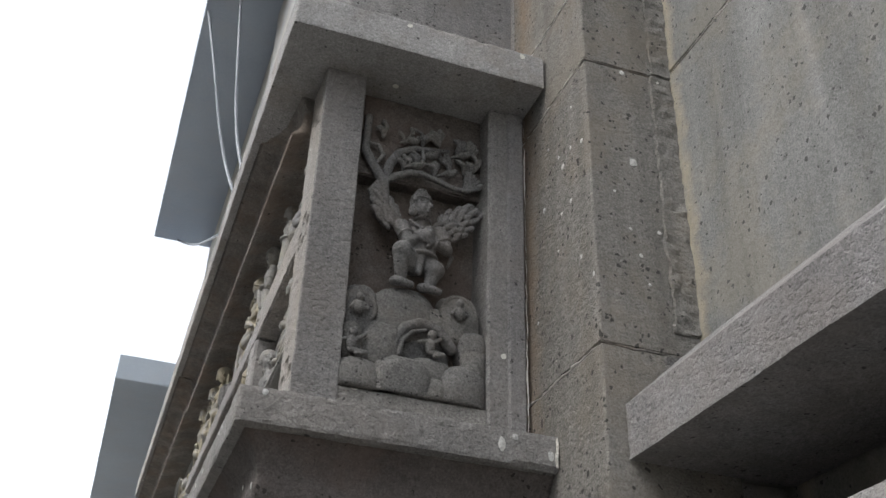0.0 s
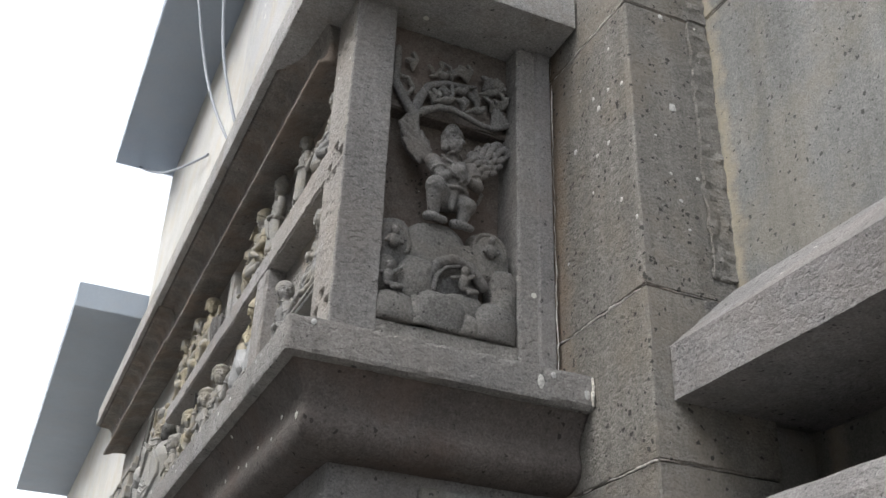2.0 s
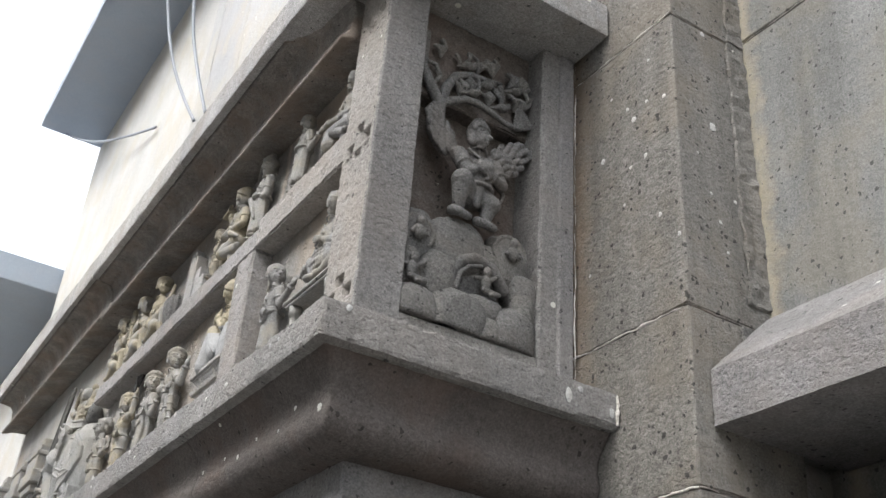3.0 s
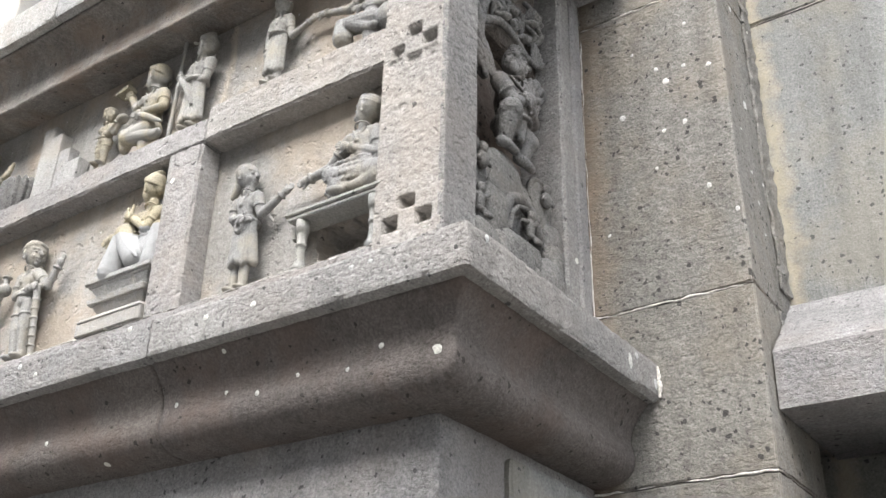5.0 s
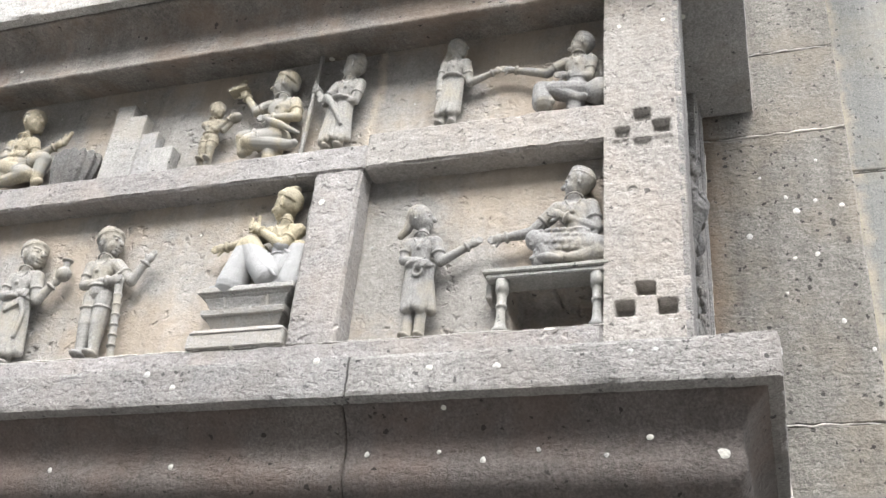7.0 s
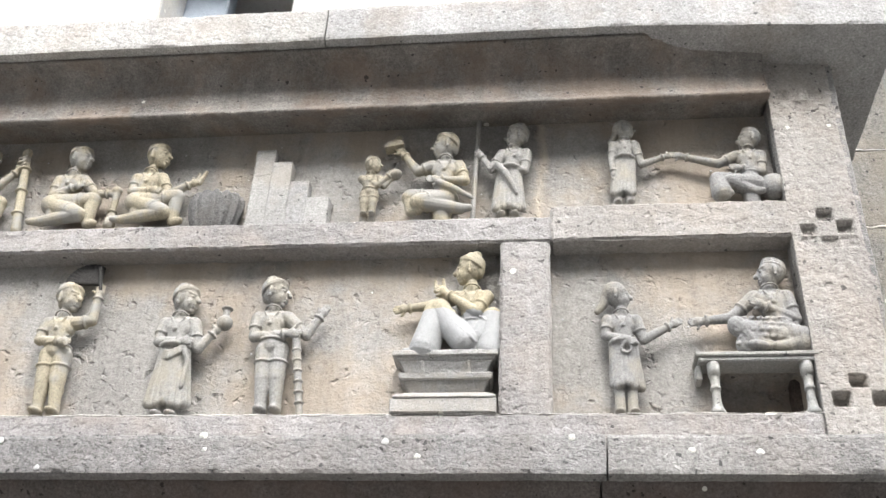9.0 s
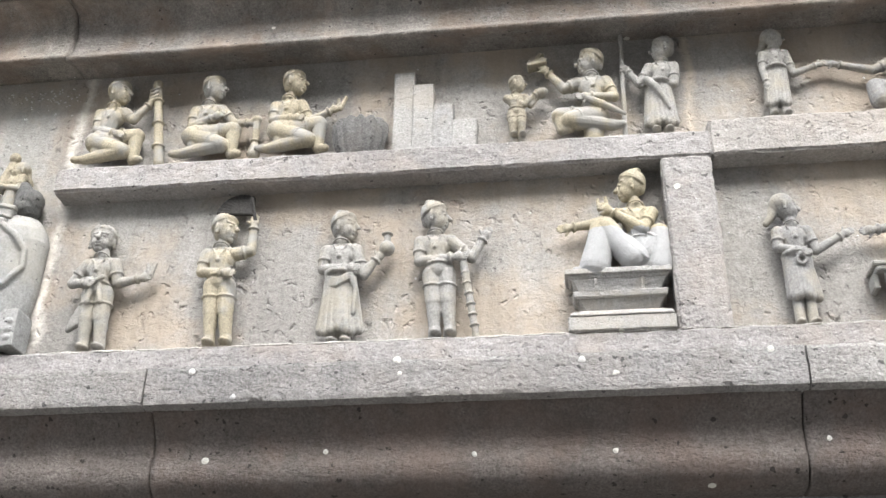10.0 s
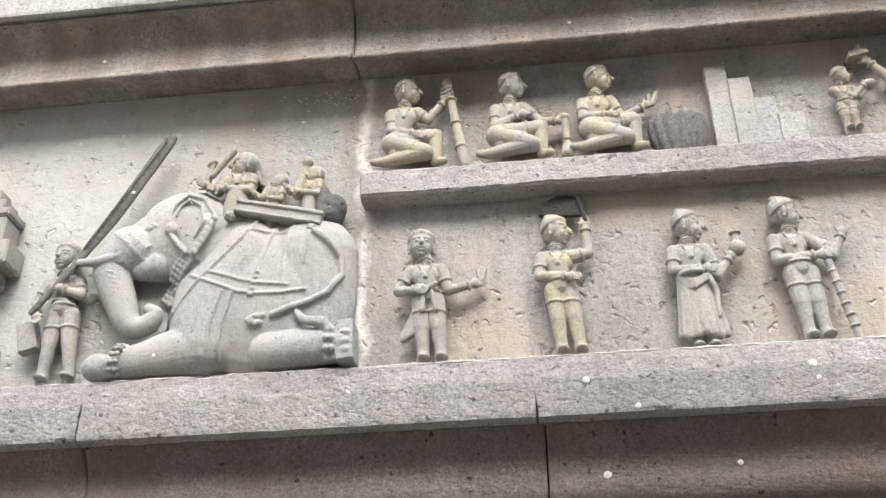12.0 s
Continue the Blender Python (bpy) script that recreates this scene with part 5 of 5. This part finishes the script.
stair = tagged(new("carved_steps"), "stepped block of pale carved stone on the shelf", "steps")
stair.matrix_world = on_frieze(2.768, 2.655)
for u0, u1, out, hgt in ((0.4, 4.2, 2.3, 20.2), (4.2, 8.1, 2.8, 16.6), (8.1, 11.9, 2.5, 11.9), (11.9, 16.4, 2.8, 7.6)):
    local_part("step", (u0 - 0.08, u1 + 0.08, 0.0, out, 0.0, hgt), LIME, stair, size=0.007, chip=0.0012, soft=0.0016)

c = Carving()
rows = []
for v, r in ((-2.9, 3.4), (-2.4, 3.9), (-0.5, 4.6), (1.6, 5.1), (3.4, 5.3), (4.6, 5.2), (5.3, 4.7), (5.7, 3.9), (5.9, 2.4), (6.0, 0.6)):
    rows.append([(-0.3 + r * (1 + 0.05 * math.cos(13 * a)) * math.cos(a), 1.6 + 0.62 * r * (1 + 0.05 * math.cos(13 * a)) * math.sin(a), v + 0.35 * math.cos(13 * a) * (v > 4)) for a in [k * 2 * math.pi / 130 for k in range(130)]])
c.rings(rows, 130)
c.finish("carved_basket", DARKFIG, on_frieze(2.826, 2.688), "ribbed round dark carved stone basket on the shelf", "basket")

shrine = tagged(new("carved_shrine"), "tiered carved stone shrine at the end of the scene", "shrine")
shrine.matrix_world = on_frieze(4.16, 2.27)
for u, w, v0, v1 in ((9.0, 6.6, 0.0, 3.0), (7.6, 5.6, 3.0, 7.0), (9.4, 6.6, 7.0, 9.0), (5.0, 4.6, 9.0, 21.0), (7.0, 5.6, 21.0, 24.0), (9.6, 6.6, 24.0, 29.0), (7.6, 5.8, 29.0, 34.5), (8.2, 6.2, 34.5, 36.4), (6.2, 5.2, 36.4, 39.0), (4.2, 4.2, 39.0, 42.0)):
    local_part("tier", (-u, u, 0.0, w, v0, v1), FIGURE, shrine, size=0.016)

for y in (4.42, 4.78):
    far_shrine = copy_thing(shrine, on_frieze(y, 2.27))
stander(4.30, 2.285, "weathered carved stone attendant standing between two shrines", (0.0, 2.5, 11.2), (0.0, 2.6, 16.8), (0.0, 2.7, 22.6),
        [((-3.6, 3.2, 13.4), (-1.0, 4.4, 12.0)), ((3.6, 3.2, 13.4), (2.0, 4.2, 17.0))], (-1.5, 1.2), face=20)
stander(4.62, 2.285, "weathered carved stone attendant in a long skirt by a shrine", (0.0, 2.5, 11.6), (0.0, 2.6, 16.6), (0.2, 2.7, 22.4),
        [((-3.6, 3.2, 13.4), (0.4, 4.4, 12.6)), ((4.0, 3.0, 14.0), (5.0, 3.0, 18.4))], (-0.6, 0.8), "skirt", face=40)

# ---- the panel of the winged figure, round the corner ----
PANEL = pose(0.37, 1.702, 2.268)
c = Carving()
body(c, (14.4, 3.2, 29.4), (14.3, 3.4, 35.6), 1.38)
c.ball((14.4, 4.2, 32.4), (3.2, 2.6, 3.2))
arm(c, (10.2, 3.8, 37.6), (11.4, 6.0, 32.8), (13.2, 6.8, 34.2), 1.3)
arm(c, (18.4, 3.8, 37.8), (19.8, 4.8, 33.6), (16.0, 6.6, 33.6), 1.3)
c.ball((14.7, 7.0, 34.6), (1.6, 1.3, 1.5))
c.limb((12.8, 3.8, 29.0), (9.9, 6.2, 30.4), 2.3, 2.1)
c.limb((9.9, 6.0, 30.0), (10.3, 4.8, 25.2), 1.9, 1.2)
c.chain([(9.0, 4.8, 24.0), (10.4, 5.4, 23.8), (12.2, 5.6, 23.4)], 1.0, 0.75)
c.limb((15.6, 3.8, 29.4), (17.4, 5.2, 28.0), 2.3, 1.9)
c.limb((17.2, 5.0, 28.0), (16.4, 4.4, 24.4), 1.8, 1.2)
c.chain([(14.8, 4.6, 23.8), (16.8, 5.0, 23.6), (18.2, 5.2, 23.2)], 1.0, 0.75)
c.hoop((14.4, 3.6, 30.8), 3.4, 0.45)
c.chain([(11.4, 5.4, 38.6), (13.6, 6.6, 36.4), (16.2, 6.0, 37.6)], 0.3)
c.limb((14.2, 5.6, 31.0), (13.6, 5.8, 26.4), 1.1, 0.7)
c.chain([(18.0, 3.0, 36.0), (21.6, 3.0, 33.2), (20.4, 3.6, 30.4)], 0.5, 0.35)
head(c, (13.8, 4.8, 42.9), 1.0, 42, "crown")


def wing(base, tip, width):
    """A broad tapering wing covered with overlapping scale-like feathers."""
    a, d = Vector(base), Vector(tip) - Vector(base)
    across = Vector((-d.z, 0, d.x)).normalized()
    turn = math.degrees(math.atan2(d.z, d.x))
    c.ball(a + d * 0.48, (d.length * 0.52, 1.1, width * 0.95), turn, 20)
    for i in range(9):
        along_ = (i + 0.5) / 9
        half = width * math.sin(math.pi * (0.2 + 0.72 * along_)) ** 0.8
        count = max(2, round(2 * half / 1.45))
        for k in range(count):
            t = (k + 0.5 + 0.22 * (-1) ** i) / count * 2 - 1
            o = a + d * along_ + across * t * half + Vector((0, 1.75 - 0.7 * t * t - 0.06 * i, 0))
            c.ball(o, (1.35, 0.5, 0.62), turn + 16 * t, 12)
    for k in range(5):
        o = a + d * (0.8 + 0.05 * k) + across * width * (0.55 - 0.28 * k)
        c.limb(o + Vector((0, 0.9, 0)), o + d.normalized() * 2.2 + Vector((0, 0.7, 0)), 0.6, 0.4, 8)


wing((18.8, 1.8, 38.2), (26.6, 1.8, 46.6), 3.4)
wing((8.8, 1.4, 38.4), (4.6, 1.4, 46.6), 2.7)
c.finish("carved_winged_figure", DARKFIG, PANEL @ pose(0.007, 0, 0.004), "dark carved stone winged figure with a crown, half kneeling on rocks", "statue", voxel=0.15)

tree = tagged(new("carved_tree"), "dark carved stone tree with curling branches and perched birds", "tree relief")
tree.matrix_world = PANEL


def relief(name, build, parent, label=""):
    c = Carving()
    build(c)
    ob = c.finish(name, DARKFIG, Matrix(), label, voxel=0.16)
    del ob["category"]
    ob.parent = parent
    return ob


relief("trunk", lambda c: c.chain([(7.4, 1.3, 44.0), (6.8, 2.0, 49.5), (4.4, 2.0, 53.0), (2.3, 1.8, 57.0), (2.6, 1.6, 66.0)], 1.3, 0.9), tree)
relief("branch", lambda c: c.chain([(6.8, 2.0, 49.5), (7.8, 2.4, 54.0), (9.6, 2.6, 57.6), (13.0, 2.6, 59.6), (17.0, 2.4, 60.4), (21.0, 2.0, 61.6)], 1.2, 0.5), tree)
relief("branch", lambda c: c.chain([(7.0, 2.0, 49.6), (9.0, 2.6, 51.0), (12.0, 3.0, 52.6), (15.0, 3.0, 53.0), (18.0, 3.0, 52.4), (22.0, 2.8, 51.4), (25.4, 2.5, 51.6), (29.0, 2.2, 53.6)], 0.95, 0.45), tree)
relief("branch", lambda c: c.chain([(4.4, 2.0, 53.0), (6.4, 2.0, 56.4), (5.2, 2.0, 58.8), (3.0, 2.0, 58.8)], 0.55, 0.4), tree)
rnd = random.Random(11)


def leaves(c, u, v):
    lean = rnd.uniform(-35, 35)
    for k in range(rnd.choice((3, 4, 5))):
        a = radians(90 + lean + rnd.uniform(-55, 55))
        ln = rnd.uniform(1.6, 3.6)
        mid = (u + 0.6 * ln * math.cos(a), 2.4 + rnd.uniform(0, 1.2), v + 0.6 * ln * math.sin(a) - 1.4)
        tip = (u + ln * math.cos(a + 0.35), 2.2 + rnd.uniform(0, 1.0), v + ln * math.sin(a + 0.35) - 1.2)
        c.chain([(u, 2.0, v - 1.8), mid, tip], 0.34, rnd.uniform(0.4, 0.62))


def bird(c, u, v):
    c.ball((u, 3.2, v), (1.5, 1.0, 0.85), rnd.uniform(-30, 30), 12)
    c.ball((u + 1.2, 3.4, v + 0.8), (0.65, 0.65, 0.65), 0, 10)
    c.limb((u + 1.7, 3.5, v + 0.8), (u + 2.2, 3.5, v + 0.6), 0.24, 0.12, 6)
    c.limb((u - 1.2, 3.0, v - 0.3), (u - 2.6, 2.8, v - 0.9), 0.5, 0.3, 8)


for u, v in ((11.0, 55.6), (14.4, 57.0), (18.0, 56.0), (21.4, 57.4), (24.6, 58.0), (27.0, 59.4), (10.8, 62.8), (15.0, 63.4), (18.8, 64.2), (22.8, 63.4), (26.4, 63.0), (6.0, 63.0)):
    relief("leaf_spray", lambda c: leaves(c, u, v), tree)
for u, v in ((13.6, 54.8), (16.8, 58.4), (21.0, 54.6), (24.0, 60.4), (12.4, 61.2)):
    relief("bird", lambda c: bird(c, u, v), tree)
relief("leaf_spray", lambda c: [c.limb((24.6 + 0.25 * k, 2.4, 52.0), (25.4 + 0.7 * k, 2.6, 57.6 - 0.7 * k), 0.36, 0.45, 8) for k in range(6)], tree)

rockery = tagged(new("carved_rockery"), "dark carved heap of rounded rocks with small figures in hollows", "rock relief")
rockery.matrix_world = PANEL


def boulder(u, w, top, half, tall, thick=3.1):
    """A rounded, slightly uneven rock in centimetres: right, out, top."""
    n, m, verts = 40, 20, []
    for i in range(m + 1):
        t = -math.pi / 2 + math.pi * i / m
        for k in range(n):
            a = 2 * math.pi * k / n
            d = Vector((math.cos(t) * math.cos(a), math.cos(t) * math.sin(a), math.sin(t)))
            g = 1 + 0.10 * noise.noise(d * 1.6 + Vector((u, top, w))) + 0.035 * noise.noise(d * 7 + Vector((u, top, w))) + 0.012 * noise.noise(d * 26 + Vector((u, top, w)))
            d = Vector([math.copysign(abs(q) ** 0.72, q) for q in d])
            x = max(0.15, min(29.6, u + d.x * half * g))
            verts.append((x / 100, -max(0.0, w + d.y * thick * g) / 100, max(0.0, top - tall + d.z * tall * g) / 100))
    faces = [(i * n + k, i * n + (k + 1) % n, (i + 1) * n + (k + 1) % n, (i + 1) * n + k) for i in range(m) for k in range(n)]
    return mesh_object("boulder", verts, faces, DARKFIG, rockery, smooth=True)


for u, w, top, half, tall in ((12.6, 1.9, 23.8, 6.6, 6.0), (3.4, 1.6, 23.2, 4.0, 6.0), (23.8, 1.7, 24.8, 4.6, 6.0), (18.6, 1.3, 21.4, 3.0, 5.0), (8.2, 2.7, 15.4, 4.0, 5.4), (26.8, 2.6, 17.0, 3.2, 4.6), (16.4, 0.8, 17.0, 6.0, 6.0),
                              (26.6, 3.2, 12.8, 2.8, 4.0), (2.4, 2.0, 15.0, 2.6, 4.6), (18.0, 3.0, 9.2, 4.4, 3.0), (4.0, 3.8, 6.4, 4.6, 4.4), (12.4, 4.1, 8.2, 5.8, 5.2), (9.0, 3.7, 6.0, 3.0, 4.4), (24.2, 4.0, 8.0, 5.0, 5.0), (18.6, 3.6, 5.0, 3.0, 4.0)):
    boulder(u, w, top, half, tall)


relief("cave_arch", lambda c: (c.chain([(9.8, 4.2, 6.0), (10.4, 4.4, 11.0), (12.4, 4.4, 14.6), (15.6, 4.4, 16.2), (19.4, 4.4, 15.2), (22.2, 4.2, 12.0)], 1.2),
                               c.chain([(11.4, 5.4, 8.4), (12.0, 5.5, 11.4), (13.8, 5.5, 13.6), (16.4, 5.5, 14.4)], 0.4)), rockery)
for u, v, r in ((3.2, 17.6, 3.3), (23.6, 20.4, 3.5)):
    relief("halo_ring", lambda c: (c.hoop((u, 3.9, v), r, 0.6, (0, 1, 0), n=28), c.hoop((u, 4.2, v), r - 0.9, 0.28, (0, 1, 0), n=24)), rockery)
    relief("niche_figure", lambda c: (c.ball((u - 0.2, 5.6, v + 1.2), (0.9, 0.85, 1.0), n=10), c.ball((u - 0.2, 5.4, v - 0.9), (1.3, 1.0, 1.5), n=10),
                                      c.ball((u - 0.2, 5.4, v + 2.1), (0.6, 0.6, 0.5), n=8), c.limb((u - 1.0, 5.6, v), (u - 1.9, 5.8, v - 1.4), 0.4), c.limb((u + 0.6, 5.6, v), (u + 1.5, 5.8, v - 1.2), 0.4)), rockery)
for u, v in ((17.8, 11.2), (2.4, 8.8)):
    relief("niche_figure", lambda c: (c.ball((u, 5.6, v + 2.4), (0.95, 0.85, 1.05), n=10), c.ball((u - 0.3, 5.4, v), (1.1, 0.9, 1.7), n=10),
                                      c.limb((u - 0.8, 5.6, v + 0.9), (u - 2.6, 5.6, v + 0.4), 0.42), c.limb((u + 0.6, 5.6, v + 0.9), (u + 2.2, 5.6, v + 2.2), 0.42),
                                      c.limb((u - 0.6, 5.6, v - 1.4), (u + 2.4, 5.8, v - 1.6), 0.5), c.limb((u + 2.4, 5.8, v - 1.6), (u + 0.6, 6.0, v - 2.2), 0.45)), rockery)
